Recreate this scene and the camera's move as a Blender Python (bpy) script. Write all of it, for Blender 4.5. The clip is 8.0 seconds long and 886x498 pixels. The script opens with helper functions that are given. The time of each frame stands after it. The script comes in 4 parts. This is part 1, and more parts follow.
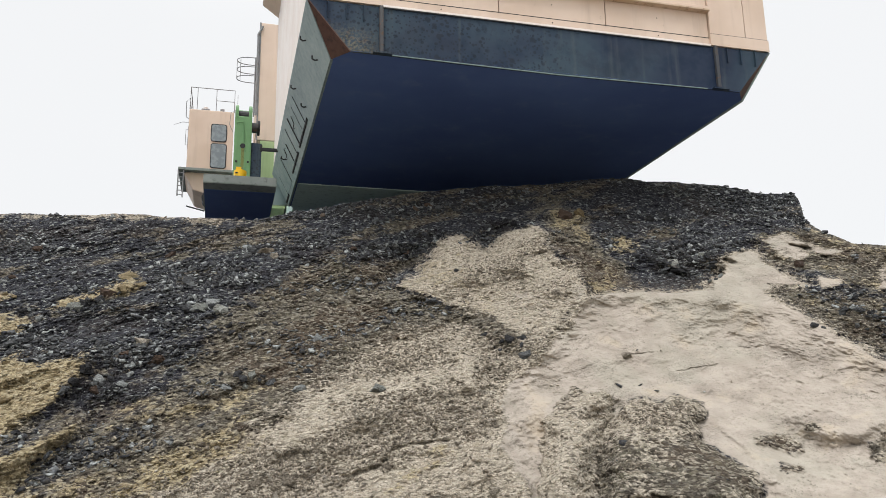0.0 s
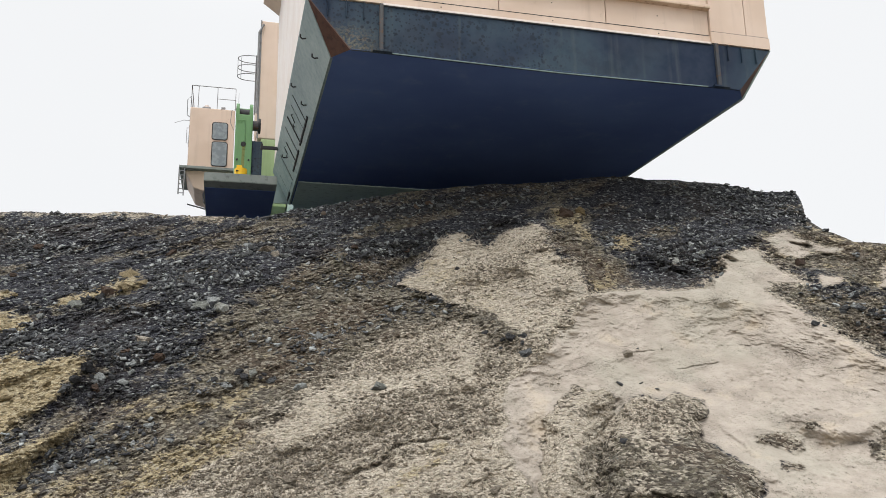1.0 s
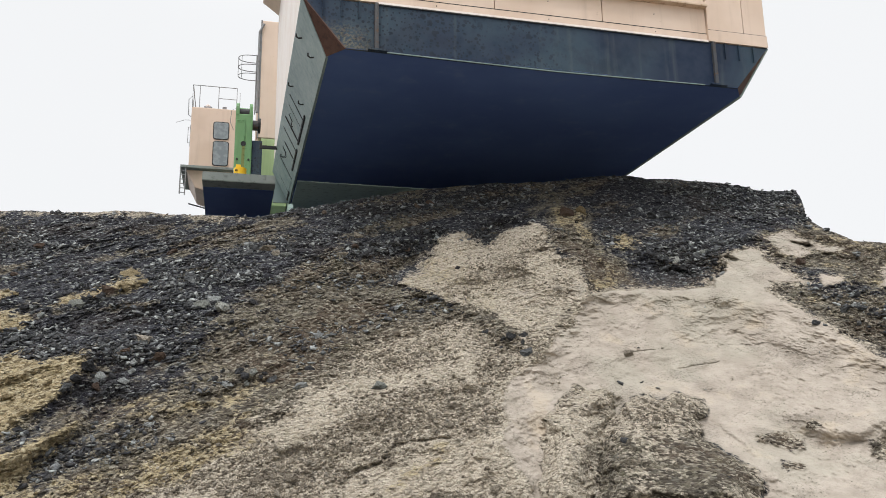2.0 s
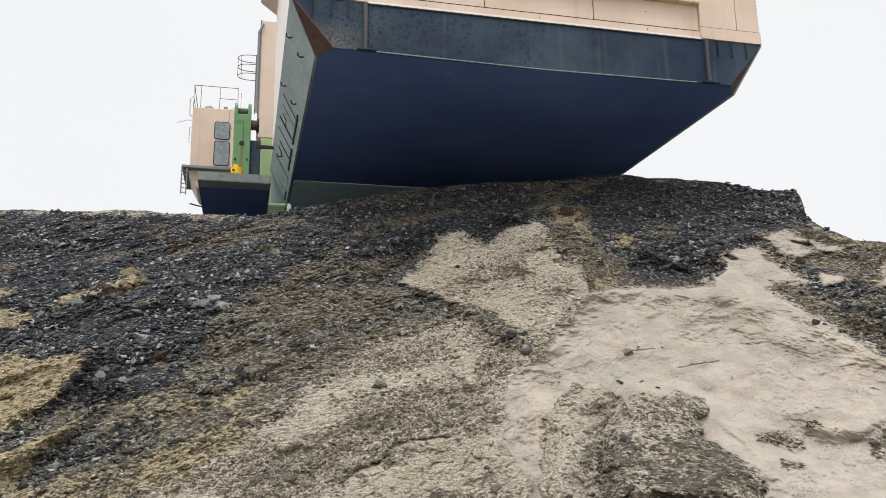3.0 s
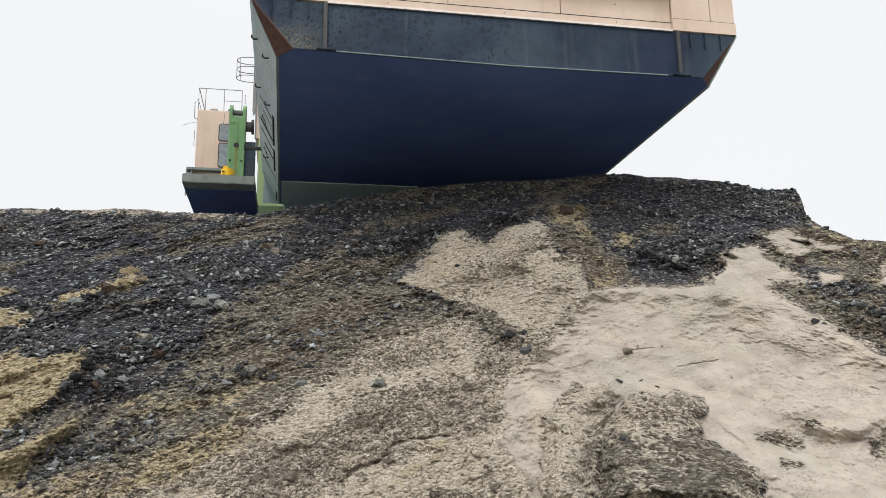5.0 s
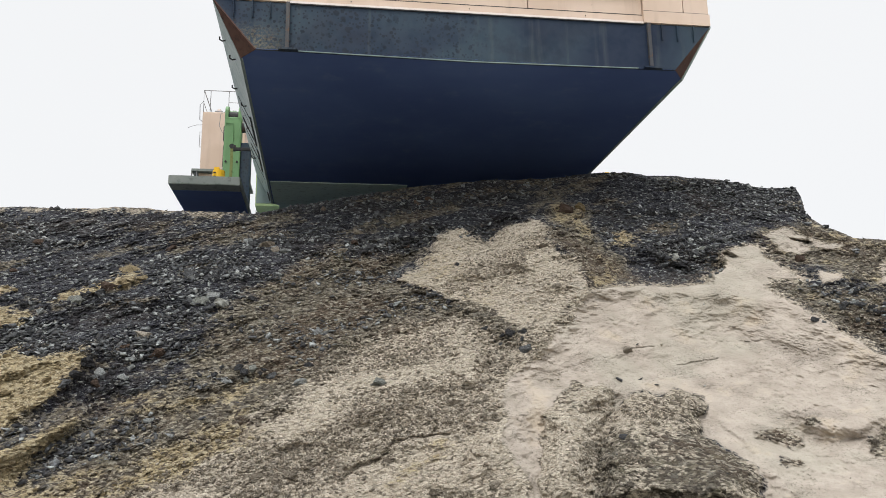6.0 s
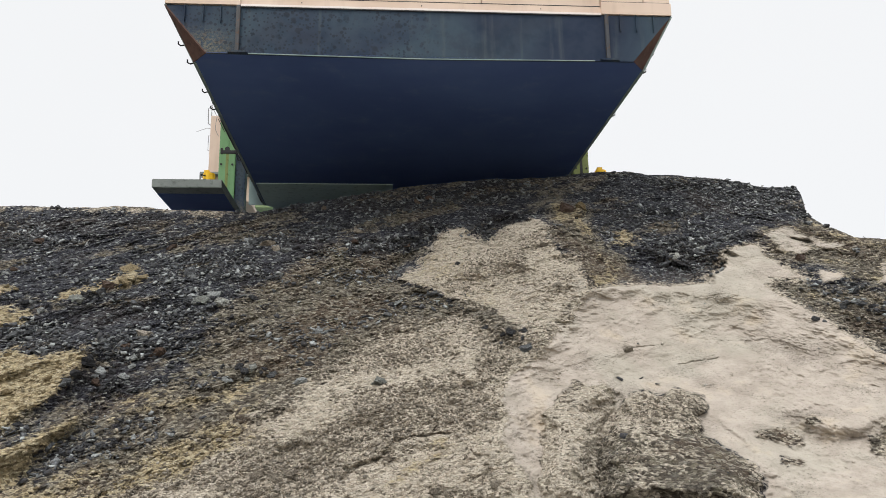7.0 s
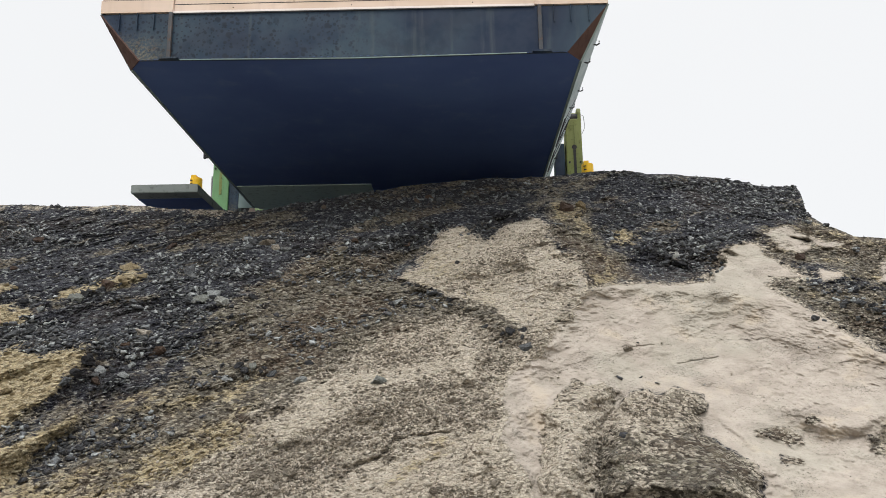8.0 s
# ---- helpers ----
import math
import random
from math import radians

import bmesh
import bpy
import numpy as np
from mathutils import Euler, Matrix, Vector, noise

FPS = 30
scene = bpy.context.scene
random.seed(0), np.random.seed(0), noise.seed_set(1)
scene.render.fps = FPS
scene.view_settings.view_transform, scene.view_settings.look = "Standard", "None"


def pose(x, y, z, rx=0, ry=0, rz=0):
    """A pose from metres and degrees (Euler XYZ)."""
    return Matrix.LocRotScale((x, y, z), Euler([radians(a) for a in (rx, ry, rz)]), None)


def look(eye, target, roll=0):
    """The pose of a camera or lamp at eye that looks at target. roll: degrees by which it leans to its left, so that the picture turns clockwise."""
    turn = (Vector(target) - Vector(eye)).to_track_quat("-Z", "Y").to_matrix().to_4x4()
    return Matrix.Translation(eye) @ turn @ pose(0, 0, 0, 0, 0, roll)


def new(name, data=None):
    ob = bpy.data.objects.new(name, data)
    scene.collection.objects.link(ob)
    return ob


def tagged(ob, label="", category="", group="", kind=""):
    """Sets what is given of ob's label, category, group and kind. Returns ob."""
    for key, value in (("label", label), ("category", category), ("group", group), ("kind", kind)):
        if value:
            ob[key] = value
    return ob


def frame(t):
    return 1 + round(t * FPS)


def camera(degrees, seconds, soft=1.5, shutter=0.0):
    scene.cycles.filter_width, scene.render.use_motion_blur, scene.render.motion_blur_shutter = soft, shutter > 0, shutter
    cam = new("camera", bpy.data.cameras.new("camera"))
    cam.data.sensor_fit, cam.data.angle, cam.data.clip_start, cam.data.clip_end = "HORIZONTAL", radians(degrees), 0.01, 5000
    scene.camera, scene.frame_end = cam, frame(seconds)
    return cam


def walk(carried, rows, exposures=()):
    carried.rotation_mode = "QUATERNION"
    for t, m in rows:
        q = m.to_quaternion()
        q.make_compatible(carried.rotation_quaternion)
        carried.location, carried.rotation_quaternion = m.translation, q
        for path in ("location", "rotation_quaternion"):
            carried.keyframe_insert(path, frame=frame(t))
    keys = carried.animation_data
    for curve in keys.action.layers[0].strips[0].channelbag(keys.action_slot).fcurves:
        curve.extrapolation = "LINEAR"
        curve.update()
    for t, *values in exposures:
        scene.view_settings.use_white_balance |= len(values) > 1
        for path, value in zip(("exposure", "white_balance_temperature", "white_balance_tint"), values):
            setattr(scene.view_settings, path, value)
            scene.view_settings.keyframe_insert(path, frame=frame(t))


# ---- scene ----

# ---------------------------------------------------------------- camera
EYE = (0.0, 0.0, 1.6)


def aim(t, pitch, yaw, roll):
    p, y = radians(pitch), radians(yaw)
    way = Vector((math.sin(y) * math.cos(p), math.cos(y) * math.cos(p), math.sin(p)))
    return t, look(EYE, Vector(EYE) + way, roll)


cam = camera(56.04, 8.0, soft=0.5)
walk(cam, [aim(0.0, 13.422, 0.097, -0.87), aim(0.5, 13.35, 0.04, -0.85), aim(1.0, 13.295, 0.035, -0.84), aim(1.5, 13.258, 0.0, -0.83),
           aim(3.0, 13.177, 0.0, -0.80), aim(3.5, 13.13, 0.0, -0.80), aim(4.0, 13.13, 0.0, -0.796), aim(4.5, 13.125, 0.019, -0.79),
           aim(6.0, 13.002, 0.039, -0.77), aim(6.5, 12.947, 0.039, -0.76), aim(7.0, 12.943, 0.0, -0.75), aim(7.5, 12.916, 0.0, -0.74),
           aim(8.0, 12.877, 0.012, -0.73)])

# ---------------------------------------------------------------- world and light
scene.view_settings.exposure = 0.0
SUN_ELEVATION, SUN_AZIMUTH = radians(64), radians(205)
world = bpy.data.worlds.new("world")
scene.world = world
world.use_nodes = True
wn, wl = world.node_tree.nodes, world.node_tree.links
wn.clear()
w_out, w_bg = wn.new("ShaderNodeOutputWorld"), wn.new("ShaderNodeBackground")
w_geo, w_sep, w_map = wn.new("ShaderNodeTexCoord"), wn.new("ShaderNodeSeparateXYZ"), wn.new("ShaderNodeMapRange")
w_cloud, w_ramp, w_mul = wn.new("ShaderNodeTexNoise"), wn.new("ShaderNodeMapRange"), wn.new("ShaderNodeMix")
w_sky, w_mix, w_dim = wn.new("ShaderNodeTexSky"), wn.new("ShaderNodeMix"), wn.new("ShaderNodeMix")
w_sky.sky_type, w_sky.sun_disc, w_sky.sun_elevation, w_sky.sun_rotation = "NISHITA", False, SUN_ELEVATION, SUN_AZIMUTH
# an overcast dome, brighter overhead than near the horizon
w_map.interpolation_type = "SMOOTHSTEP"
w_map.inputs["From Min"].default_value, w_map.inputs["From Max"].default_value = 0.46, 1.0
w_map.inputs["To Min"].default_value, w_map.inputs["To Max"].default_value = 0.945, 2.75
w_cloud.inputs["Scale"].default_value, w_cloud.inputs["Detail"].default_value = 1.6, 3.0
w_ramp.inputs["To Min"].default_value, w_ramp.inputs["To Max"].default_value = 0.96, 1.04
w_mul.data_type = w_mix.data_type = w_dim.data_type = "RGBA"
w_mul.blend_type, w_dim.blend_type = "MULTIPLY", "MULTIPLY"
w_mul.inputs[0].default_value = w_dim.inputs[0].default_value = 1.0
w_mul.inputs[6].default_value = (0.99, 1.0, 1.012, 1)
w_dim.inputs[7].default_value = (0.1, 0.1, 0.1, 1)
w_mix.inputs[0].default_value = 0.05
wl.new(w_geo.outputs["Generated"], w_sep.inputs[0])
wl.new(w_geo.outputs["Generated"], w_cloud.inputs["Vector"])
wl.new(w_sep.outputs["Z"], w_map.inputs["Value"])
wl.new(w_cloud.outputs["Fac"], w_ramp.inputs["Value"])
w_lum = wn.new("ShaderNodeMath")
w_lum.operation = "MULTIPLY"
wl.new(w_map.outputs[0], w_lum.inputs[0])
wl.new(w_ramp.outputs[0], w_lum.inputs[1])
wl.new(w_lum.outputs[0], w_mul.inputs[7])
wl.new(w_sky.outputs[0], w_dim.inputs[6])
wl.new(w_mul.outputs[2], w_mix.inputs[6])
wl.new(w_dim.outputs[2], w_mix.inputs[7])
wl.new(w_mix.outputs[2], w_bg.inputs["Color"])
w_bg.inputs["Strength"].default_value = 1.0
wl.new(w_bg.outputs[0], w_out.inputs["Surface"])

sun = new("sun", bpy.data.lights.new("sun", "SUN"))
sun.data.energy, sun.data.angle, sun.data.color = 1.5, radians(12), (1.0, 0.97, 0.93)
sun_way = Vector((math.sin(SUN_AZIMUTH) * math.cos(SUN_ELEVATION), math.cos(SUN_AZIMUTH) * math.cos(SUN_ELEVATION), math.sin(SUN_ELEVATION)))
sun.matrix_basis = look(sun_way * 60, (0, 0, 0))


# ---------------------------------------------------------------- materials
class Nodes:
    """Short hand for building a node material."""

    def __init__(self, name):
        self.mat = bpy.data.materials.new(name)
        self.mat.use_nodes = True
        self.n, self.l = self.mat.node_tree.nodes, self.mat.node_tree.links
        self.n.clear()
        self.out = self.n.new("ShaderNodeOutputMaterial")
        self.bsdf = self.n.new("ShaderNodeBsdfPrincipled")
        self.l.new(self.bsdf.outputs[0], self.out.inputs["Surface"])
        self.where = self.n.new("ShaderNodeTexCoord").outputs["Object"]

    def put(self, socket, value):
        if isinstance(value, bpy.types.NodeSocket):
            self.l.new(value, socket)
        elif isinstance(value, tuple) and len(value) == 3 and socket.type == "RGBA":
            socket.default_value = (*value, 1)
        else:
            socket.default_value = value

    def noise(self, scale, detail=4.0, rough=0.55, where=None, stretch=None, distort=0.0):
        n = self.n.new("ShaderNodeTexNoise")
        src = where or self.where
        if stretch:
            m = self.n.new("ShaderNodeMapping")
            self.l.new(src, m.inputs["Vector"])
            m.inputs["Scale"].default_value = stretch
            src = m.outputs[0]
        self.l.new(src, n.inputs["Vector"])
        n.inputs["Scale"].default_value, n.inputs["Detail"].default_value = scale, detail
        n.inputs["Roughness"].default_value, n.inputs["Distortion"].default_value = rough, distort
        return n.outputs["Fac"]

    def cells(self, scale, feature="F1", out="Distance"):
        n = self.n.new("ShaderNodeTexVoronoi")
        n.feature = feature
        self.l.new(self.where, n.inputs["Vector"])
        n.inputs["Scale"].default_value = scale
        return n.outputs[out]

    def step(self, value, lo, hi, to_lo=0.0, to_hi=1.0):
        n = self.n.new("ShaderNodeMapRange")
        n.interpolation_type = "SMOOTHSTEP"
        for key, v in (("Value", value), ("From Min", lo), ("From Max", hi), ("To Min", to_lo), ("To Max", to_hi)):
            self.put(n.inputs[key], v)
        return n.outputs[0]

    def math(self, op, a, b=0.0):
        n = self.n.new("ShaderNodeMath")
        n.operation = op
        self.put(n.inputs[0], a)
        self.put(n.inputs[1], b)
        return n.outputs[0]

    def mix(self, fac, a, b, blend="MIX"):
        n = self.n.new("ShaderNodeMix")
        n.data_type, n.blend_type = "RGBA", blend
        self.put(n.inputs[0], fac)
        self.put(n.inputs[6], a)
        self.put(n.inputs[7], b)
        return n.outputs[2]

    def bump(self, height, strength, distance, normal=None):
        n = self.n.new("ShaderNodeBump")
        n.inputs["Strength"].default_value, n.inputs["Distance"].default_value = strength, distance
        self.l.new(height, n.inputs["Height"])
        if normal:
            self.l.new(normal, n.inputs["Normal"])
        return n.outputs[0]

    def done(self, colour, rough=0.6, metal=0.0, normal=None, specular=0.5):
        self.put(self.bsdf.inputs["Base Color"], colour)
        self.put(self.bsdf.inputs["Roughness"], rough)
        self.put(self.bsdf.inputs["Metallic"], metal)
        self.put(self.bsdf.inputs["Specular IOR Level"], specular)
        if normal:
            self.l.new(normal, self.bsdf.inputs["Normal"])
        return self.mat


def painted_steel(name, colour, second, dirt, rough=0.5, dirt_from=0.52, rust=0.0, streak=True, specular=0.4):
    """Weathered paint on plate: two tones, rain streaks, dirt and, if asked, rust."""
    k = Nodes(name)
    tone = k.mix(k.step(k.noise(0.6, 3), 0.35, 0.65), colour, second)
    if streak:
        runs = k.noise(1.0, 5, 0.6, stretch=(3.5, 3.5, 0.25))
        tone = k.mix(k.math("MULTIPLY", k.step(runs, 0.52, 0.75), 0.22), tone, dirt)
    spots = k.noise(5.0, 8, 0.68)
    tone = k.mix(k.math("MULTIPLY", k.step(spots, dirt_from, dirt_from + 0.16), 0.6), tone, dirt)
    if rust:
        eaten = k.noise(2.3, 9, 0.7, distort=0.4)
        tone = k.mix(k.step(eaten, 0.64 - rust * 0.2, 0.72 - rust * 0.2), tone, (0.17, 0.062, 0.025))
    fine = k.noise(60, 3)
    waves = k.noise(0.9, 2)
    n = k.bump(waves, 0.25, 0.05, k.bump(fine, 0.12, 0.004))
    return k.done(tone, k.step(spots, 0.35, 0.75, rough - 0.1, rough + 0.25), 0.0, n, specular)


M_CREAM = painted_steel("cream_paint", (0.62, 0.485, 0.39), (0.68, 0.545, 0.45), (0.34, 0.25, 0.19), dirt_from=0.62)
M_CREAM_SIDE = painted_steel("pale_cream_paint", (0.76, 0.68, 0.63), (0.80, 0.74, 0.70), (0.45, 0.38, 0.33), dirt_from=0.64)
M_SKIRT = painted_steel("grey_green_paint", (0.21, 0.28, 0.28), (0.27, 0.34, 0.335), (0.08, 0.1, 0.1), dirt_from=0.6, streak=False)
M_GREEN = painted_steel("green_paint", (0.14, 0.29, 0.13), (0.17, 0.34, 0.16), (0.05, 0.09, 0.045), dirt_from=0.57)
M_PALE_GREEN = painted_steel("pale_green_paint", (0.33, 0.43, 0.22), (0.37, 0.47, 0.25), (0.16, 0.2, 0.1), dirt_from=0.6)
M_OLIVE = painted_steel("olive_paint", (0.17, 0.2, 0.06), (0.21, 0.24, 0.08), (0.05, 0.06, 0.02), dirt_from=0.52)
M_RUST = painted_steel("rusty_steel", (0.07, 0.035, 0.028), (0.1, 0.052, 0.038), (0.03, 0.027, 0.028), rough=0.85)
M_SHOE = painted_steel("dusty_grey_steel", (0.22, 0.25, 0.24), (0.27, 0.3, 0.285), (0.09, 0.1, 0.105), rough=0.75)
# hazy brightness under the house is put into this pale green
M_PLATE = painted_steel("haze_pale_green", (0.46, 0.6, 0.57), (0.5, 0.64, 0.6), (0.22, 0.28, 0.27), rough=0.7, streak=False)
M_POST = painted_steel("rust_streaked_steel", (0.05, 0.055, 0.065), (0.075, 0.075, 0.078), (0.13, 0.07, 0.04), rough=0.7, rust=0.35)
M_STAINED = painted_steel("rust_stained_cream", (0.5, 0.37, 0.26), (0.6, 0.46, 0.36), (0.2, 0.11, 0.06), dirt_from=0.5, rust=0.3)
M_BLACK = painted_steel("black_steel", (0.014, 0.015, 0.018), (0.022, 0.022, 0.025), (0.05, 0.045, 0.04), rough=0.6)
M_RAIL = painted_steel("grey_rail_paint", (0.2, 0.21, 0.22), (0.25, 0.25, 0.26), (0.1, 0.08, 0.06), rough=0.5, streak=False)
M_YELLOW = painted_steel("yellow_paint", (0.85, 0.50, 0.015), (0.9, 0.56, 0.03), (0.4, 0.24, 0.02), rough=0.45, dirt_from=0.66, streak=False)


def navy_steel():
    k = Nodes("dark_navy_steel")
    sep = k.n.new("ShaderNodeSeparateXYZ")
    k.l.new(k.where, sep.inputs[0])
    tone = k.mix(k.step(k.noise(0.3, 4, 0.5, distort=0.6), 0.36, 0.62), (0.009, 0.021, 0.05), (0.03, 0.055, 0.082))
    tone = k.mix(k.math("MULTIPLY", k.step(k.noise(0.9, 6, 0.6), 0.45, 0.65), 0.6), tone, (0.012, 0.021, 0.042))
    patchy = k.math("MULTIPLY", k.step(k.noise(0.45, 3), 0.36, 0.55), k.step(sep.outputs["X"], 1.2, -1.0, 0.05, 1.0))
    for size, lo in ((3.0, 0.24), (6.5, 0.3), (11.0, 0.3)):
        wob = k.math("ADD", k.cells(size), k.math("MULTIPLY", k.noise(14, 3), 0.18))
        spot = k.step(wob, lo, lo + 0.12, 1.0, 0.0)
        tone = k.mix(k.math("MULTIPLY", k.math("MULTIPLY", spot, patchy), 0.8), tone, (0.007, 0.013, 0.026))
    runs = k.noise(1.0, 5, 0.6, stretch=(2.5, 2.5, 0.18))
    tone = k.mix(k.math("MULTIPLY", k.step(runs, 0.55, 0.75), 0.3), tone, (0.11, 0.13, 0.12))
    corner = k.math("MULTIPLY", k.step(sep.outputs["X"], -4.2, -5.1), k.step(sep.outputs["Z"], 10.5, 11.25, 1.0, 0.0))
    clay = k.math("MULTIPLY", corner, k.step(k.noise(15, 8, 0.72), 0.46, 0.56))
    tone = k.mix(k.math("MULTIPLY", clay, 0.75), tone, (0.19, 0.165, 0.105))
    rusty = k.math("MULTIPLY", corner, k.step(k.noise(9, 7, 0.7, distort=0.4), 0.55, 0.63))
    tone = k.mix(k.math("MULTIPLY", rusty, 0.7), tone, (0.1, 0.055, 0.035))
    haze = k.math("MULTIPLY", corner, k.step(k.noise(2, 5, 0.6), 0.35, 0.6))
    tone = k.mix(k.math("MULTIPLY", haze, 0.35), tone, (0.09, 0.105, 0.1))
    n = k.bump(k.noise(0.7, 2), 0.3, 0.06, k.bump(k.noise(45, 3), 0.15, 0.005))
    return k.done(tone, k.step(k.noise(3, 6), 0.35, 0.7, 0.5, 0.78), 0.0, n, 0.3)


def underside_steel():
    k = Nodes("haze_blue_navy_steel")
    # navy is lifted towards blue to stand for haze over the steel
    tone = k.mix(k.step(k.noise(0.3, 4), 0.3, 0.7), (0.066, 0.11, 0.28), (0.088, 0.145, 0.34))
    tone = k.mix(k.math("MULTIPLY", k.step(k.noise(1.2, 7, 0.65), 0.55, 0.7), 0.4), tone, (0.12, 0.17, 0.33))
    n = k.bump(k.noise(0.6, 2), 0.3, 0.05)
    return k.done(tone, 0.75, 0.0, n, 0.25)


def window_glass():
    k = Nodes("sky_grey_window_glass")
    # lighter mottled grey-blue stands for the sky mirrored in the panes
    tone = k.mix(k.step(k.noise(4, 6, 0.65), 0.45, 0.62), (0.19, 0.225, 0.25), (0.26, 0.3, 0.32))
    return k.done(tone, k.step(k.noise(6, 4), 0.4, 0.6, 0.06, 0.2), 0.0, None, 0.6)


M_NAVY, M_UNDER, M_GLASS = navy_steel(), underside_steel(), window_glass()


def ground_material():
    """Spoil: dark shale soil, brown loam, pale clay rubble, sand and ochre, blended by the zones stored on the sheet."""
    k = Nodes("spoil_ground")
    at = k.n.new("ShaderNodeAttribute")
    at.attribute_name = "zone"
    sep = k.n.new("ShaderNodeSeparateColor")
    k.l.new(at.outputs["Color"], sep.inputs[0])
    sand, pale, ochre, brown = sep.outputs[0], sep.outputs[1], sep.outputs[2], at.outputs["Alpha"]
    big, mid, small, fine = k.noise(0.5, 5), k.noise(2.2, 7, 0.62), k.noise(7, 6, 0.66), k.noise(21, 4, 0.62, distort=0.5)
    speck = k.noise(42, 2, 0.6)

    def chips(scale):
        """Flakes lying at all angles: a shade of its own for each, the height of its tilted face, and the gap round it."""
        turn = k.n.new("ShaderNodeMapping")
        bent = k.n.new("ShaderNodeVectorMath")
        bent.operation = "MULTIPLY_ADD"
        warp = k.n.new("ShaderNodeTexNoise")
        warp.inputs["Scale"].default_value = scale * 0.35
        k.l.new(k.where, warp.inputs["Vector"])
        k.l.new(warp.outputs["Color"], bent.inputs[0])
        bent.inputs[1].default_value = (0.5 / scale, 0.5 / scale, 0.5 / scale)
        k.l.new(k.where, bent.inputs[2])
        turn.inputs["Rotation"].default_value = (0.3, -0.5, 0.2)
        turn.inputs["Scale"].default_value = (0.75, 1.0, 1.2)
        k.l.new(bent.outputs[0], turn.inputs["Vector"])
        cell = k.n.new("ShaderNodeTexVoronoi")
        k.l.new(turn.outputs[0], cell.inputs["Vector"])
        cell.inputs["Scale"].default_value = scale
        off, lean, dot = k.n.new("ShaderNodeVectorMath"), k.n.new("ShaderNodeVectorMath"), k.n.new("ShaderNodeVectorMath")
        off.operation, lean.operation, dot.operation = "SUBTRACT", "SUBTRACT", "DOT_PRODUCT"
        k.l.new(turn.outputs[0], off.inputs[0])
        k.l.new(cell.outputs["Position"], off.inputs[1])
        k.l.new(cell.outputs["Color"], lean.inputs[0])
        lean.inputs[1].default_value = (0.5, 0.5, 0.5)
        k.l.new(off.outputs[0], dot.inputs[0])
        k.l.new(lean.outputs[0], dot.inputs[1])
        shade = k.n.new("ShaderNodeSeparateColor")
        k.l.new(cell.outputs["Color"], shade.inputs[0])
        return shade.outputs[0], dot.outputs["Value"], k.step(cell.outputs["Distance"], 0.42, 0.62)

    shade_a, tilt_a, gap_a = chips(9.0)
    shade_b, tilt_b, gap_b = chips(20.0)

    def worn(value, spread, soft):
        edge = k.math("ADD", value, k.math("MULTIPLY", k.math("SUBTRACT", mid, 0.5), spread))
        edge = k.math("ADD", edge, k.math("MULTIPLY", k.math("SUBTRACT", small, 0.5), spread))
        edge = k.math("ADD", edge, k.math("MULTIPLY", k.math("SUBTRACT", shade_b, 0.5), spread * 0.3))
        return k.step(edge, 0.5 - soft, 0.5 + soft)

    def pick(shade, lo, hi, much):
        return k.math("MULTIPLY", k.step(shade, lo, hi), much)

    dark = k.mix(k.step(small, 0.4, 0.6), (0.029, 0.03, 0.041), (0.066, 0.069, 0.082))
    dark = k.mix(k.math("MULTIPLY", k.step(big, 0.5, 0.66), 0.45), dark, (0.085, 0.064, 0.047))
    dark = k.mix(pick(shade_a, 0.7, 0.95, 0.6), dark, (0.105, 0.109, 0.116))
    dark = k.mix(pick(shade_b, 0.75, 0.92, 0.8), dark, (0.18, 0.193, 0.208))
    dark = k.mix(pick(shade_b, 0.9, 0.95, 0.8), dark, (0.4, 0.42, 0.4))
    dark = k.mix(pick(shade_b, 0.3, 0.1, 0.6), dark, (0.02, 0.019, 0.024))
    dark = k.mix(k.math("MULTIPLY", k.step(speck, 0.62, 0.66), 0.7), dark, (0.3, 0.31, 0.31))
    loam = k.mix(k.step(small, 0.4, 0.58), (0.1, 0.086, 0.068), (0.22, 0.194, 0.15))
    loam = k.mix(k.math("MULTIPLY", k.step(mid, 0.52, 0.66), 0.5), loam, (0.22, 0.205, 0.14))
    loam = k.mix(k.math("MULTIPLY", k.step(big, 0.46, 0.6), 0.5), loam, (0.125, 0.082, 0.055))
    loam = k.mix(pick(shade_b, 0.6, 0.9, 0.75), loam, (0.42, 0.385, 0.31))
    loam = k.mix(pick(shade_a, 0.75, 0.95, 0.35), loam, (0.27, 0.26, 0.23))
    loam = k.mix(pick(shade_b, 0.3, 0.1, 0.7), loam, (0.06, 0.05, 0.042))
    clay = k.mix(k.step(small, 0.36, 0.56), (0.465, 0.4, 0.312), (0.65, 0.578, 0.47))
    clay = k.mix(k.math("MULTIPLY", k.step(mid, 0.52, 0.66), 0.25), clay, (0.37, 0.35, 0.255))
    clay = k.mix(k.math("MULTIPLY", k.step(big, 0.5, 0.64), 0.15), clay, (0.45, 0.37, 0.29))
    clay = k.mix(pick(shade_a, 0.35, 0.1, 0.2), clay, (0.36, 0.315, 0.235))
    clay = k.mix(pick(shade_b, 0.62, 0.9, 0.5), clay, (0.71, 0.64, 0.535))
    clay = k.mix(pick(shade_b, 0.22, 0.1, 0.6), clay, (0.19, 0.165, 0.128))
    # dark specks stand for small shadows among the crumbs
    clay = k.mix(k.math("MULTIPLY", k.step(speck, 0.4, 0.36), 0.3), clay, (0.15, 0.13, 0.1))
    smooth = k.mix(k.step(mid, 0.38, 0.62), (0.32, 0.28, 0.238), (0.395, 0.35, 0.302))
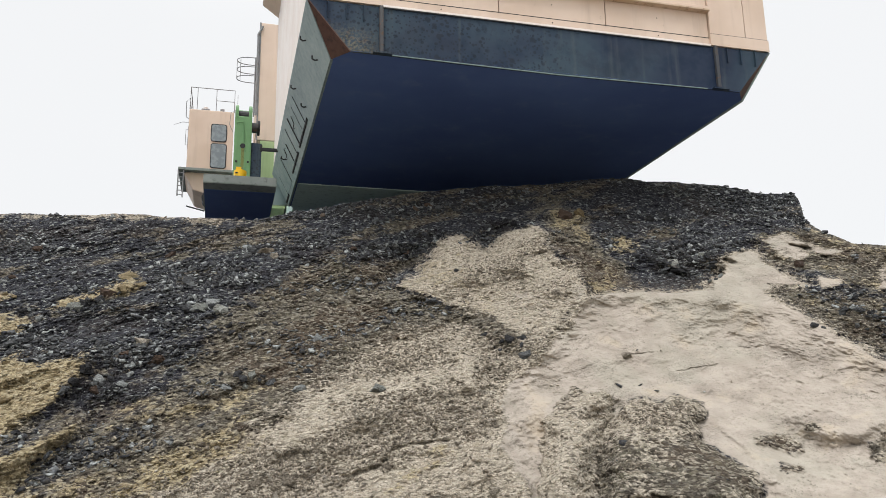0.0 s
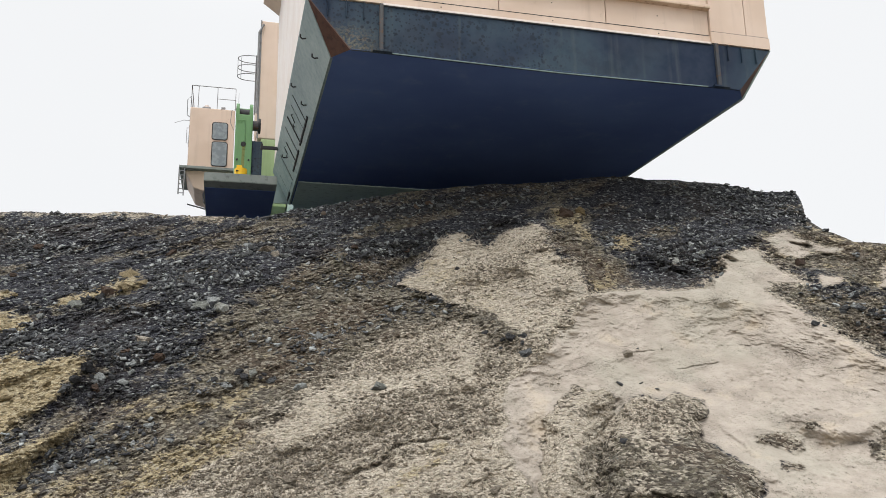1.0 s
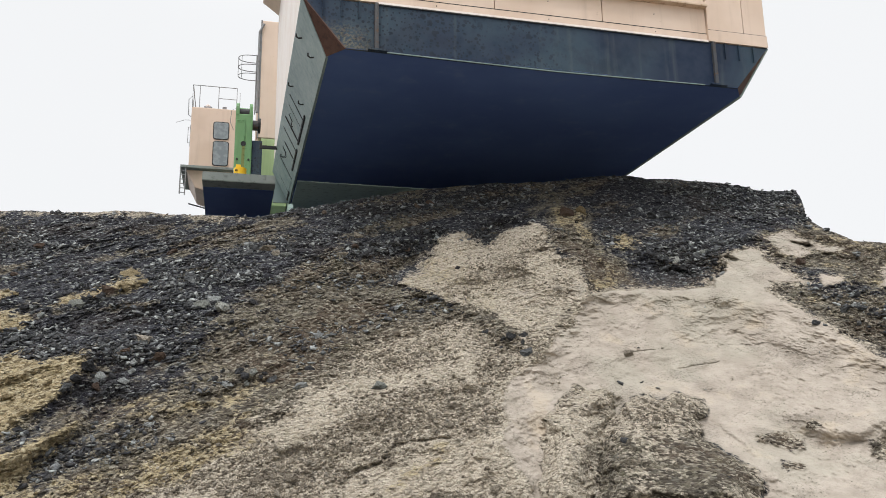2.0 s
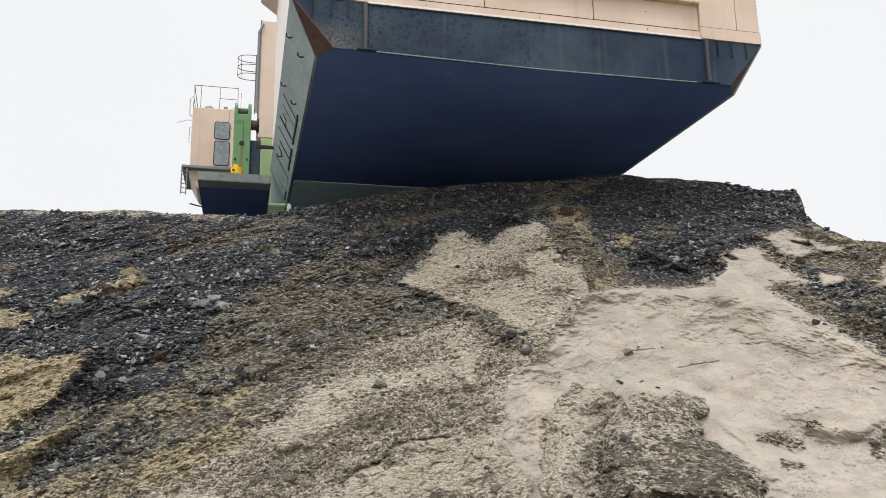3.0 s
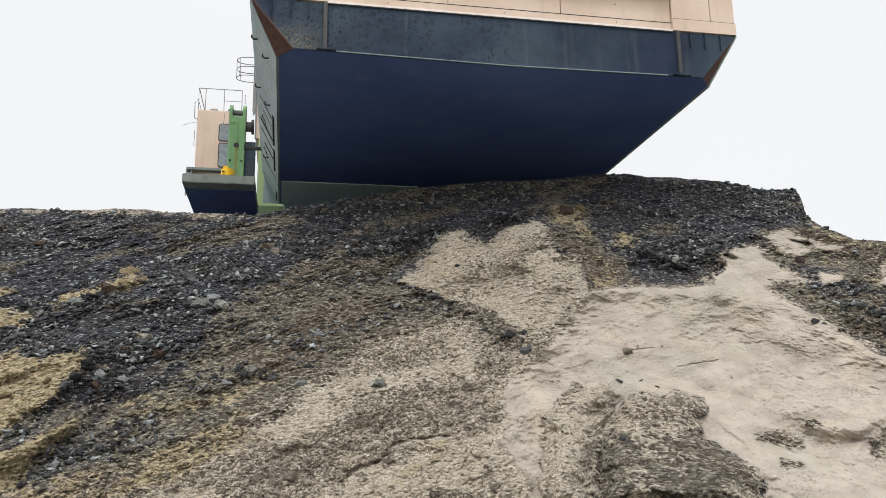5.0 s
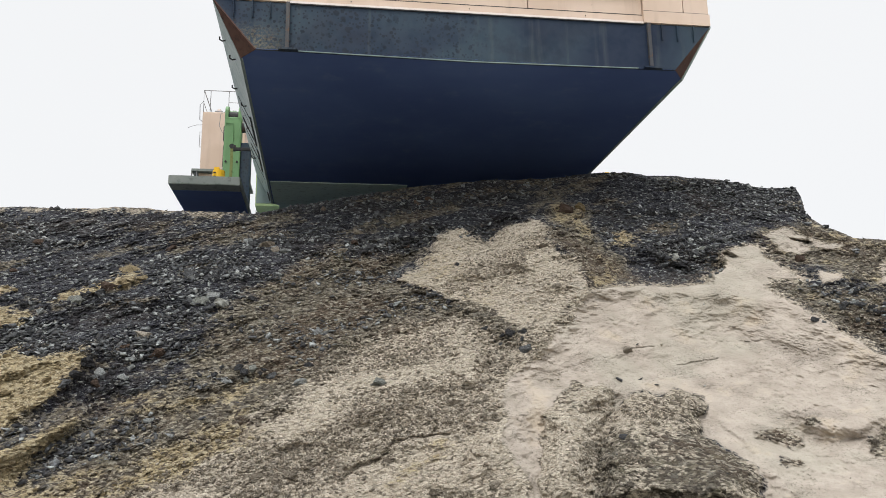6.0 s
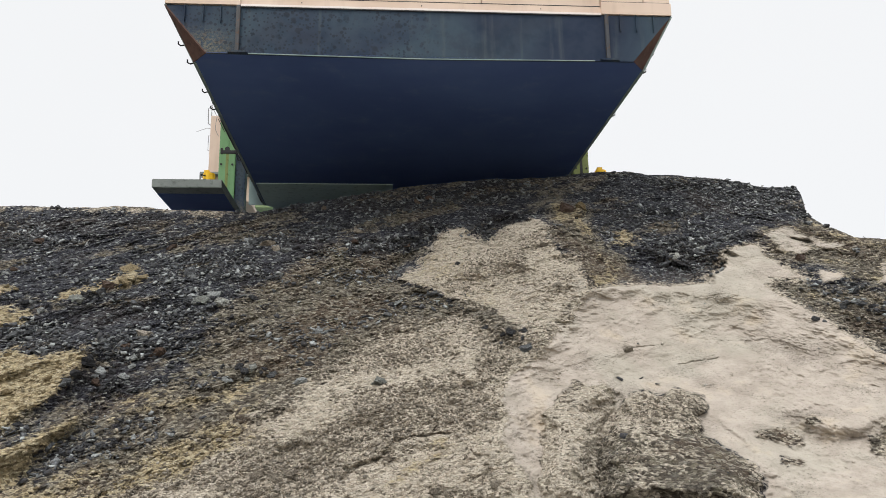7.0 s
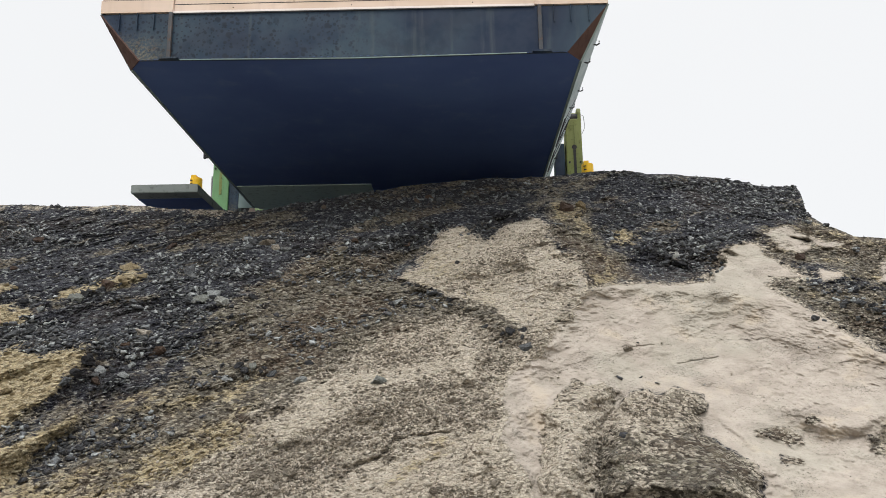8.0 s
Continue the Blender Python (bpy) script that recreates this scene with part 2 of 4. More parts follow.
    smooth = k.mix(k.math("MULTIPLY", k.step(k.noise(3.4, 9, 0.72), 0.5, 0.66), 0.18), smooth, (0.275, 0.258, 0.205))
    smooth = k.mix(k.math("MULTIPLY", k.step(big, 0.48, 0.62), 0.4), smooth, (0.33, 0.32, 0.262))
    smooth = k.mix(k.math("MULTIPLY", k.step(k.noise(1.1, 6, 0.6), 0.55, 0.7), 0.5), smooth, (0.42, 0.345, 0.25))
    smooth = k.mix(k.math("MULTIPLY", k.step(small, 0.56, 0.68), 0.2), smooth, (0.33, 0.31, 0.245))
    clusters = k.step(k.noise(1.7, 6, 0.68), 0.44, 0.62)
    pits = k.math("MULTIPLY", k.step(k.cells(19), 0.3, 0.2), clusters)
    flecks = k.math("MULTIPLY", k.step(fine, 0.42, 0.36), k.step(k.noise(1.7, 5, 0.65), 0.48, 0.6))
    smooth = k.mix(k.math("MULTIPLY", flecks, 0.4), smooth, (0.2, 0.175, 0.135))
    # pits and specks are tinted dark like tiny shadows in the sand
    smooth = k.mix(k.math("MULTIPLY", pits, 0.5), smooth, (0.17, 0.15, 0.115))
    smooth = k.mix(k.math("MULTIPLY", k.step(speck, 0.39, 0.36), 0.5), smooth, (0.26, 0.232, 0.185))
    ochres = k.mix(k.step(small, 0.36, 0.58), (0.3, 0.235, 0.135), (0.53, 0.44, 0.275))
    ochres = k.mix(pick(shade_b, 0.66, 0.9, 0.6), ochres, (0.6, 0.53, 0.38))
    ochres = k.mix(pick(shade_b, 0.3, 0.1, 0.7), ochres, (0.13, 0.1, 0.06))
    tone = k.mix(worn(brown, 1.0, 0.25), dark, loam)
    tone = k.mix(worn(pale, 1.0, 0.2), tone, clay)
    tone = k.mix(worn(ochre, 0.9, 0.18), tone, ochres)
    in_sand = worn(sand, 0.5, 0.12)
    tone = k.mix(in_sand, tone, smooth)
    # shade in the crevices between chips is painted as a dark tone
    gap_shade = k.math("MULTIPLY", k.math("SUBTRACT", 1.0, in_sand), k.math("MULTIPLY", gap_b, k.step(small, 0.4, 0.6)))
    tone = k.mix(k.math("MULTIPLY", gap_shade, 0.25), tone, (0.04, 0.035, 0.031))
    rough_part = k.math("SUBTRACT", 1.0, k.math("MULTIPLY", in_sand, k.step(k.noise(1.3, 5, 0.6), 0.5, 0.68, 0.93, 0.6)))
    h = k.math("ADD", k.math("MULTIPLY", k.noise(19, 5, 0.72), 0.75), k.math("MULTIPLY", tilt_a, 0.6))
    h = k.math("ADD", h, k.math("MULTIPLY", tilt_b, 1.3))
    h = k.math("SUBTRACT", h, k.math("MULTIPLY", gap_b, 0.34))
    h = k.math("SUBTRACT", h, k.math("MULTIPLY", gap_a, 0.2))
    n = k.bump(k.math("SUBTRACT", k.math("MULTIPLY", h, rough_part), k.math("MULTIPLY", pits, 0.14)), 1.0, 0.115)
    return k.done(tone, 0.93, 0.0, n, 0.15)


def stone_material(name, a, b, c):
    k = Nodes(name)
    info = k.n.new("ShaderNodeNewGeometry").outputs["Random Per Island"]
    each = k.n.new("ShaderNodeObjectInfo").outputs["Random"]
    pick = k.math("FRACT", k.math("ADD", info, each))
    tone = k.mix(k.step(pick, 0.25, 0.6), a, b)
    tone = k.mix(k.step(pick, 0.72, 0.9), tone, c)
    tone = k.mix(k.math("MULTIPLY", k.step(k.noise(13, 7, 0.7), 0.44, 0.62), 0.7), tone, (0.055, 0.048, 0.04))
    n = k.bump(k.noise(17, 6, 0.7), 1.0, 0.06)
    return k.done(tone, 0.85, 0.0, n, 0.25)


M_GROUND = ground_material()
M_SHALE = stone_material("grey_shale", (0.055, 0.058, 0.066), (0.145, 0.154, 0.163), (0.43, 0.455, 0.45))
M_PALE_STONE = stone_material("pale_grey_stone", (0.26, 0.275, 0.25), (0.37, 0.385, 0.35), (0.48, 0.49, 0.45))
M_CLOD = stone_material("clay_clod", (0.26, 0.22, 0.17), (0.38, 0.33, 0.26), (0.48, 0.43, 0.355))
M_OCHRE = stone_material("ochre_clay", (0.27, 0.2, 0.1), (0.38, 0.3, 0.17), (0.45, 0.39, 0.26))
M_RED = stone_material("rust_brown_rock", (0.1, 0.065, 0.048), (0.165, 0.11, 0.08), (0.3, 0.24, 0.19))


# ---------------------------------------------------------------- mesh tools
def finish(name, bm, material, smooth=False):
    bmesh.ops.recalc_face_normals(bm, faces=bm.faces)
    me = bpy.data.meshes.new(name)
    bm.to_mesh(me)
    bm.free()
    me.materials.append(material)
    if smooth:
        for f in me.polygons:
            f.use_smooth = True
    return me


def part(name, bm, material, parent, label="", smooth=False):
    ob = new(name, finish(name, bm, material, smooth))
    ob.parent = parent
    return tagged(ob, label) if label else ob


def thing(name, label, category, m=None, group="", kind=""):
    ob = new(name)
    ob.empty_display_size = 0.2
    if m:
        ob.matrix_basis = m
    return tagged(ob, label, category, group, kind)


def box(lo, hi, bevel=0.0, bm=None):
    made = bmesh.new()
    bmesh.ops.create_cube(made, size=1.0)
    for v in made.verts:
        v.co = Vector([lo[i] + (v.co[i] + 0.5) * (hi[i] - lo[i]) for i in range(3)])
    if bevel:
        bmesh.ops.bevel(made, geom=list(made.edges), offset=bevel, segments=2, affect="EDGES", profile=0.6)
    return join(bm, made) if bm else made


def join(bm, more):
    me = bpy.data.meshes.new("join")
    more.to_mesh(me)
    more.free()
    bm.from_mesh(me)
    bpy.data.meshes.remove(me)
    return bm


def prism(outline, axis, lo, hi, bevel=0.0):
    """A plate: an outline in the two other axes, swept along axis from lo to hi."""
    bm = bmesh.new()

    def at(p, d):
        q = list(p)
        q.insert("xyz".index(axis), d)
        return Vector(q)

    a = [bm.verts.new(at(p, lo)) for p in outline]
    b = [bm.verts.new(at(p, hi)) for p in outline]
    bm.faces.new(a)
    bm.faces.new(b[::-1])
    for i in range(len(a)):
        bm.faces.new((a[i], b[i], b[(i + 1) % len(a)], a[(i + 1) % len(a)]))
    if bevel:
        bmesh.ops.recalc_face_normals(bm, faces=bm.faces)
        bmesh.ops.bevel(bm, geom=list(bm.edges), offset=bevel, segments=2, affect="EDGES")
    return bm


def slab(corners, thick):
    """A flat plate with these outer corners and a thickness behind them."""
    p = [Vector(c) for c in corners]
    n = (p[1] - p[0]).cross(p[2] - p[0]).normalized() * thick
    bm = bmesh.new()
    a = [bm.verts.new(c) for c in p]
    b = [bm.verts.new(c + n) for c in p]
    bm.faces.new(a)
    bm.faces.new(b[::-1])
    for i in range(len(a)):
        bm.faces.new((a[i], b[i], b[(i + 1) % len(a)], a[(i + 1) % len(a)]))
    return bm


def rod(points, radius, sides=8, bm=None):
    """A bent bar through the points."""
    bm = bm or bmesh.new()
    pts = [Vector(p) for p in points]
    rings = []
    for i, p in enumerate(pts):
        d = (pts[min(i + 1, len(pts) - 1)] - pts[max(i - 1, 0)]).normalized()
        u = d.cross(Vector((0, 0, 1)) if abs(d.z) < 0.9 else Vector((1, 0, 0))).normalized()
        w = d.cross(u)
        rings.append([bm.verts.new(p + radius * (math.cos(a) * u + math.sin(a) * w)) for a in (2 * math.pi * j / sides for j in range(sides))])
    for r, q in zip(rings, rings[1:]):
        for j in range(sides):
            bm.faces.new((r[j], r[(j + 1) % sides], q[(j + 1) % sides], q[j]))
    bm.faces.new(rings[0][::-1])
    bm.faces.new(rings[-1])
    return bm


def drum(centre, axis, radius, length, sides=24, bevel=0.0):
    bm = bmesh.new()
    bmesh.ops.create_cone(bm, cap_ends=True, segments=sides, radius1=radius, radius2=radius, depth=length)
    if bevel:
        rim = [e for e in bm.edges if abs(e.verts[0].co.z - e.verts[1].co.z) < 1e-4]
        bmesh.ops.bevel(bm, geom=rim, offset=bevel, segments=2, affect="EDGES")
    turn = {"x": Matrix.Rotation(math.pi / 2, 4, "Y"), "y": Matrix.Rotation(math.pi / 2, 4, "X"), "z": Matrix()}[axis]
    bmesh.ops.transform(bm, matrix=Matrix.Translation(centre) @ turn, verts=bm.verts)
    return bm



# ---------------------------------------------------------------- ground: one sheet, floor, slope and the bench on top
TABLE = np.random.RandomState(5).rand(256, 256)
SLOPE, FOOT, EDGE = radians(38), 11.5, 22.5


def value_noise(x, y):
    xi, yi = np.floor(x).astype(int), np.floor(y).astype(int)
    fx, fy = x - xi, y - yi
    fx, fy = fx * fx * (3 - 2 * fx), fy * fy * (3 - 2 * fy)
    a, b = TABLE[xi % 256, yi % 256], TABLE[(xi + 1) % 256, yi % 256]
    c, d = TABLE[xi % 256, (yi + 1) % 256], TABLE[(xi + 1) % 256, (yi + 1) % 256]
    return (a * (1 - fx) + b * fx) * (1 - fy) + (c * (1 - fx) + d * fx) * fy - 0.5


def fractal(x, y, size, octaves=4, gain=0.5):
    total, amp = np.zeros_like(x), 1.0
    for i in range(octaves):
        total += amp * value_noise(x / size + 17.3 * i, y / size + 9.1 * i)
        size, amp = size * 0.47, amp * gain
    return total


def smoothstep(a, lo, hi):
    t = np.clip((a - lo) / (hi - lo), 0, 1)
    return t * t * (3 - 2 * t)


def inside(poly, x, v):
    """Signed distance to an outline on the slope, positive inside."""
    d, odd = np.full(x.shape, 1e9), np.zeros(x.shape, bool)
    for (ax, av), (bx, bv) in zip(poly, poly[1:] + poly[:1]):
        ex, ev = bx - ax, bv - av
        t = np.clip(((x - ax) * ex + (v - av) * ev) / (ex * ex + ev * ev), 0, 1)
        d = np.minimum(d, np.hypot(x - ax - t * ex, v - av - t * ev))
        cross = ((av > v) != (bv > v)) & (x < (bx - ax) * (v - av) / (bv - av + 1e-12) + ax)
        odd ^= cross
    return np.where(odd, d, -d)


def along(line, x, v):
    """Distance to a broken line on the slope."""
    d = np.full(x.shape, 1e9)
    for (ax, av), (bx, bv) in zip(line, line[1:]):
        ex, ev = bx - ax, bv - av
        t = np.clip(((x - ax) * ex + (v - av) * ev) / (ex * ex + ev * ev), 0, 1)
        d = np.minimum(d, np.hypot(x - ax - t * ex, v - av - t * ev))
    return d


# the top edge of the slope: across, and up the slope
CREST = [(-11.96, 12.85), (-10.09, 12.70), (-8.73, 12.82), (-7.26, 12.44), (-6.01, 12.28), (-4.94, 12.15), (-3.99, 12.68), (-2.53, 13.29),
         (-1.30, 13.76), (0.28, 14.24), (1.91, 14.45), (3.57, 14.67), (4.62, 14.92), (5.47, 14.94), (6.34, 14.51), (6.85, 14.58), (7.56, 14.32),
         (8.16, 14.15), (8.92, 13.58), (9.80, 13.51), (9.69, 12.82), (9.32, 11.54), (9.57, 10.70), (9.87, 10.14), (10.59, 9.98), (11.39, 9.56)]
# outlines of the sand, clay and rubble bodies on the slope
SAND_FACE = [(3.08, 7.49), (3.60, 7.71), (4.21, 7.76), (4.92, 7.69), (5.66, 7.72), (5.97, 8.19), (6.42, 9.03), (6.89, 9.63), (7.22, 9.74), (7.48, 9.61), (7.41, 9.00), (7.55, 8.70), (7.78, 8.30), (7.85, 8.05), (7.61, 7.95), (7.19, 8.07), (6.92, 7.62),
             (6.99, 7.19), (7.24, 6.94), (7.43, 6.44), (7.58, 5.73), (7.88, 5.39), (8.13, 4.91), (8.57, 4.33), (6.79, 1.02), (1.22, 1.14), (1.21, 1.41), (1.12, 1.88), (1.04, 2.41), (1.00, 2.97), (0.99, 3.66), (1.07, 4.18), (1.43, 4.62), (1.94, 5.52), (2.51, 6.45)]
SAND_PEAK = [(-0.99, 8.20), (-0.60, 8.83), (-0.32, 9.63), (-0.13, 10.53), (0.12, 10.94), (0.52, 11.13), (0.81, 10.50), (0.97, 10.06), (1.38, 10.82), (1.84, 11.23), (2.29, 11.47), (2.56, 11.49), (2.57, 10.43), (2.71, 9.71), (3.00, 9.39), (3.10, 8.70), (3.11, 7.54), (2.68, 7.06),
             (2.34, 6.43), (1.94, 5.77), (1.72, 5.99), (1.21, 6.49), (0.78, 6.97), (0.08, 7.51)]
RUBBLE = [[(1.98, 3.80), (2.29, 4.08), (2.65, 4.07), (2.87, 3.94), (2.84, 3.60), (2.67, 3.24), (2.46, 2.58), (2.12, 1.12), (1.35, 1.14), (1.45, 2.19), (1.62, 3.19)],
          [(2.61, 3.19), (2.88, 3.28), (3.06, 3.56), (3.30, 3.87), (3.57, 3.98), (3.79, 3.79), (4.10, 3.98), (4.46, 3.77), (4.34, 3.48), (4.18, 3.15), (4.08, 2.68), (4.26, 2.35), (4.44, 2.12), (4.73, 1.90), (4.68, 1.62), (4.46, 1.07), (2.12, 1.12), (2.42, 2.44)],
          [(5.79, 3.05), (6.01, 3.26), (6.12, 3.17), (6.23, 3.04), (6.04, 2.84), (5.83, 2.81)],
          [(5.01, 2.69), (5.21, 2.77), (5.49, 2.79), (5.73, 2.70), (5.57, 2.36), (5.26, 2.37), (5.02, 2.49)],
          [(5.14, 2.10), (5.34, 2.18), (5.50, 2.09), (5.37, 1.86), (5.15, 1.89)],
          [(6.65, 2.48), (6.95, 2.87), (7.31, 3.01), (6.76, 1.91), (6.52, 2.02)]]
CLAY = [(-0.15, 5.95), (0.18, 6.03), (0.51, 5.48), (0.67, 4.73), (0.87, 4.33), (1.21, 4.50), (1.70, 5.24), (1.91, 5.52), (1.42, 4.56), (1.06, 4.15), (1.00, 3.64), (1.01, 2.96), (1.06, 2.39), (1.14, 1.86), (1.20, 1.14), (-4.45, 1.26), (-3.34, 2.09), (-2.66, 3.14), (-1.93, 4.09), (-1.39, 4.88), (-0.70, 5.72)]
OCHRE = [[(-8.78, 5.38), (-8.35, 5.36), (-8.24, 5.64), (-8.00, 5.47), (-7.58, 5.30), (-7.27, 5.43), (-6.89, 5.54), (-6.71, 4.93), (-6.77, 4.39), (-6.87, 3.76), (-7.24, 3.47), (-7.29, 3.13), (-7.57, 2.96)],
         [(-6.19, 3.35), (-6.43, 3.08), (-6.89, 2.72), (-7.31, 2.45), (-6.78, 1.37), (-6.54, 1.56), (-6.38, 1.95), (-6.34, 2.29), (-6.22, 2.61), (-6.12, 2.96)],
         [(-10.18, 8.17), (-9.49, 8.23), (-9.38, 7.94), (-9.85, 7.52)],
         [(-9.67, 7.15), (-9.20, 7.15), (-8.66, 7.09), (-8.41, 6.64), (-8.54, 6.29), (-9.20, 6.22)],
         [(-7.28, 8.62), (-7.21, 9.08), (-6.84, 8.95), (-6.64, 8.25), (-6.86, 8.04), (-7.20, 7.79), (-7.64, 7.68), (-8.25, 7.54), (-8.33, 7.88), (-7.80, 8.10), (-7.37, 8.27)],
         [(-0.57, 1.72), (0.03, 2.49), (-0.06, 2.61), (-0.81, 1.48)]]
LENSES = [[(7.63, 9.92), (7.93, 10.44), (8.55, 10.77), (8.80, 10.41), (9.04, 10.00), (9.52, 9.85), (9.30, 9.48), (8.72, 9.56), (8.26, 9.21), (7.87, 9.41)],
          [(8.05, 8.29), (8.34, 8.44), (8.56, 8.27), (8.93, 8.48), (8.80, 7.88), (8.43, 7.73), (8.11, 7.61)],
          [(9.71, 8.63), (10.25, 8.90), (9.54, 7.49), (9.39, 7.75)],
          [(3.55, 9.56), (3.75, 9.61), (3.81, 8.15), (3.67, 7.73), (3.58, 8.27)],
          [(4.14, 10.58), (4.52, 10.77), (4.64, 10.16), (4.41, 9.72), (4.11, 9.85)],
          [(3.37, 12.15), (3.76, 12.53), (3.77, 12.05), (3.61, 11.60), (3.39, 11.69)]]
EARTH = [[(-2.94, 9.60), (-2.59, 10.03), (-1.88, 9.56), (-1.02, 8.20), (0.08, 7.43), (0.77, 6.92), (1.31, 6.39), (1.71, 5.90), (1.32, 5.10), (1.01, 4.29), (0.67, 4.66), (0.49, 5.48), (0.12, 6.03), (-0.70, 5.72), (-1.39, 4.88), (-1.93, 4.09), (-2.66, 3.14), (-3.34, 2.09), (-4.45, 1.26), (-6.75, 1.31), (-6.39, 1.98),
          (-6.12, 3.00), (-5.72, 3.93), (-5.26, 4.67), (-4.87, 5.88), (-4.29, 7.27), (-3.55, 8.50)],
         [(2.70, 11.71), (2.89, 12.56), (3.35, 12.79), (3.75, 12.45), (3.73, 11.45), (3.77, 10.06), (4.12, 9.11), (4.25, 7.92), (3.61, 7.76), (3.14, 7.59), (3.10, 8.73), (3.00, 9.39), (2.72, 9.77)],
         [(7.17, 8.01), (7.60, 7.92), (8.10, 7.59), (8.74, 7.57), (9.44, 7.29), (8.25, 4.90), (7.89, 5.43), (7.59, 5.77), (7.45, 6.48), (7.26, 6.99), (7.01, 7.24), (6.92, 7.62)],
         [(7.89, 10.58), (9.27, 11.24), (10.06, 10.16), (10.97, 9.80), (9.81, 7.53), (9.19, 7.55), (8.89, 8.09), (8.36, 8.67), (7.57, 8.76), (7.54, 9.61)]]


def facets(x, v, size, seed, steep):
    """Broken ground: every clod or flake is a tilted facet of its own, standing a little higher or lower than the next."""
    rng = np.random.RandomState(seed)
    jx, jv, tx, tv, up = (rng.rand(128, 128) for _ in range(5))
    gx, gv = x / size, v / size
    ix, iv = np.floor(gx).astype(int), np.floor(gv).astype(int)
    best, h = np.full(x.shape, 9.0), np.zeros(x.shape)
    for a in (-1, 0, 1):
        for b in (-1, 0, 1):
            cx, cv = (ix + a) % 128, (iv + b) % 128
            dx, dv = gx - (ix + a + jx[cx, cv]), gv - (iv + b + jv[cx, cv])
            d = dx * dx + dv * dv
            here = (tx[cx, cv] - 0.5) * dx * 2 + (tv[cx, cv] - 0.42) * dv * 2 + (up[cx, cv] - 0.5) * 0.9 - 0.5 * d
            h = np.where(d < best, here, h)
            best = np.minimum(best, d)
    return h * size * steep


def relief(x, v):
    """How far the slope stands out towards the eye, and the zones of its soil."""
    fray = 0.17 * fractal(x, v, 0.55, 5, 0.62)
    wx, wv = x + fray, v + 0.17 * fractal(x + 40, v, 0.55, 5, 0.62)
    face, peak = inside(SAND_FACE, wx, wv), inside(SAND_PEAK, wx, wv)
    blocks = [inside(p, wx, wv) for p in RUBBLE]
    mounds = np.maximum(blocks[0], blocks[1])
    patches = np.maximum.reduce(blocks[2:])
    clay = inside(CLAY, wx, wv)
    ochre = np.maximum.reduce([inside(p, wx, wv) for p in OCHRE])
    lens = np.maximum.reduce([inside(p, wx, wv) for p in LENSES])
    flank, shoulder = inside(EARTH[0], wx, wv), np.maximum.reduce([inside(p, wx, wv) for p in EARTH[1:]])
    # strata dip to one side
    sx, sv = (x * 0.80 + v * 0.60) / 3.0, -x * 0.60 + v * 0.80
    m_face, m_peak = smoothstep(face, -0.04, 0.08), smoothstep(peak, -0.05, 0.06)
    m_mound = smoothstep(np.maximum(mounds, patches), -0.03, 0.06)
    r = 0.5 * fractal(x, v, 4.0, 3) + 0.3 * fractal(sx, sv, 1.3, 4, 0.55)

    def swell(line, width, height, a=wx, b=wv):
        return height * np.exp(-(along(line, a, b) / width) ** 2)

    # the cone: two faces that meet in a spur, running on down to the foot between the clay flank and the gutter
    spur = along([(2.51, 11.49), (2.59, 10.37), (2.77, 9.68), (3.01, 9.33), (3.10, 8.68), (3.09, 7.57), (2.49, 6.45), (1.92, 5.52), (1.43, 4.60), (1.07, 4.18), (1.00, 3.64), (1.00, 2.96), (1.05, 2.39), (1.13, 1.88), (1.20, 1.31)], wx, wv)
    r += (0.6 + 0.35 * smoothstep(v, 5.5, 8.0)) * np.clip(1 - spur / 1.7, 0, 1) ** 1.1 * (1 - 0.45 * smoothstep(face, -0.1, 0.6))
    r += 0.42 * smoothstep(peak, -0.2, 1.3) * smoothstep(v + 0.35 * x, 6.0, 9.6) + swell([(0.48, 11.06), (0.10, 9.25), (-0.28, 7.99)], 0.5, 0.35)
    # the sand face lies back under a rounded lip
    r -= 0.5 * smoothstep(face, 0.0, 2.6)
    r += swell([(3.06, 7.39), (4.17, 7.56), (4.87, 7.48), (5.62, 7.51)], 0.4, 0.12) + swell([(6.64, 9.26), (6.11, 8.18), (6.04, 7.40), (6.62, 7.01)], 0.5, 0.16)
    r += swell([(7.17, 6.92), (7.36, 6.26), (7.56, 5.65), (8.09, 4.83)], 0.32, 0.24)
    r -= swell([(4.13, 4.60), (4.69, 4.77), (5.04, 4.91)], 0.3, 0.08) + swell([(5.68, 5.29), (6.14, 5.48), (6.40, 4.95)], 0.35, 0.1)
    r -= swell([(5.41, 3.90), (4.76, 3.11), (4.96, 2.38)], 0.7, 0.14)
    # the rounded nose low on the face, with a hollow under it
    r += swell([(6.01, 2.99), (6.42, 2.89), (7.02, 3.17)], 0.4, 0.36) - swell([(5.51, 2.07), (5.93, 2.33), (6.39, 2.48), (6.53, 2.34)], 0.28, 0.12)
    r += swell([(4.65, 2.87), (4.77, 2.55), (4.90, 2.21), (4.81, 1.72)], 0.12, 0.14)
    # slumped rubble in front of the face
    r += 0.42 * smoothstep(mounds, -0.03, 0.4) + 0.16 * smoothstep(mounds, -0.03, 0.05) + 0.06 * smoothstep(patches, -0.05, 0.1)
    r -= swell([(2.84, 3.56), (2.64, 3.16), (2.42, 2.44), (2.15, 1.29)], 0.18, 0.22)
    r -= swell([(1.60, 3.16), (1.44, 2.19), (1.36, 1.31)], 0.2, 0.2)
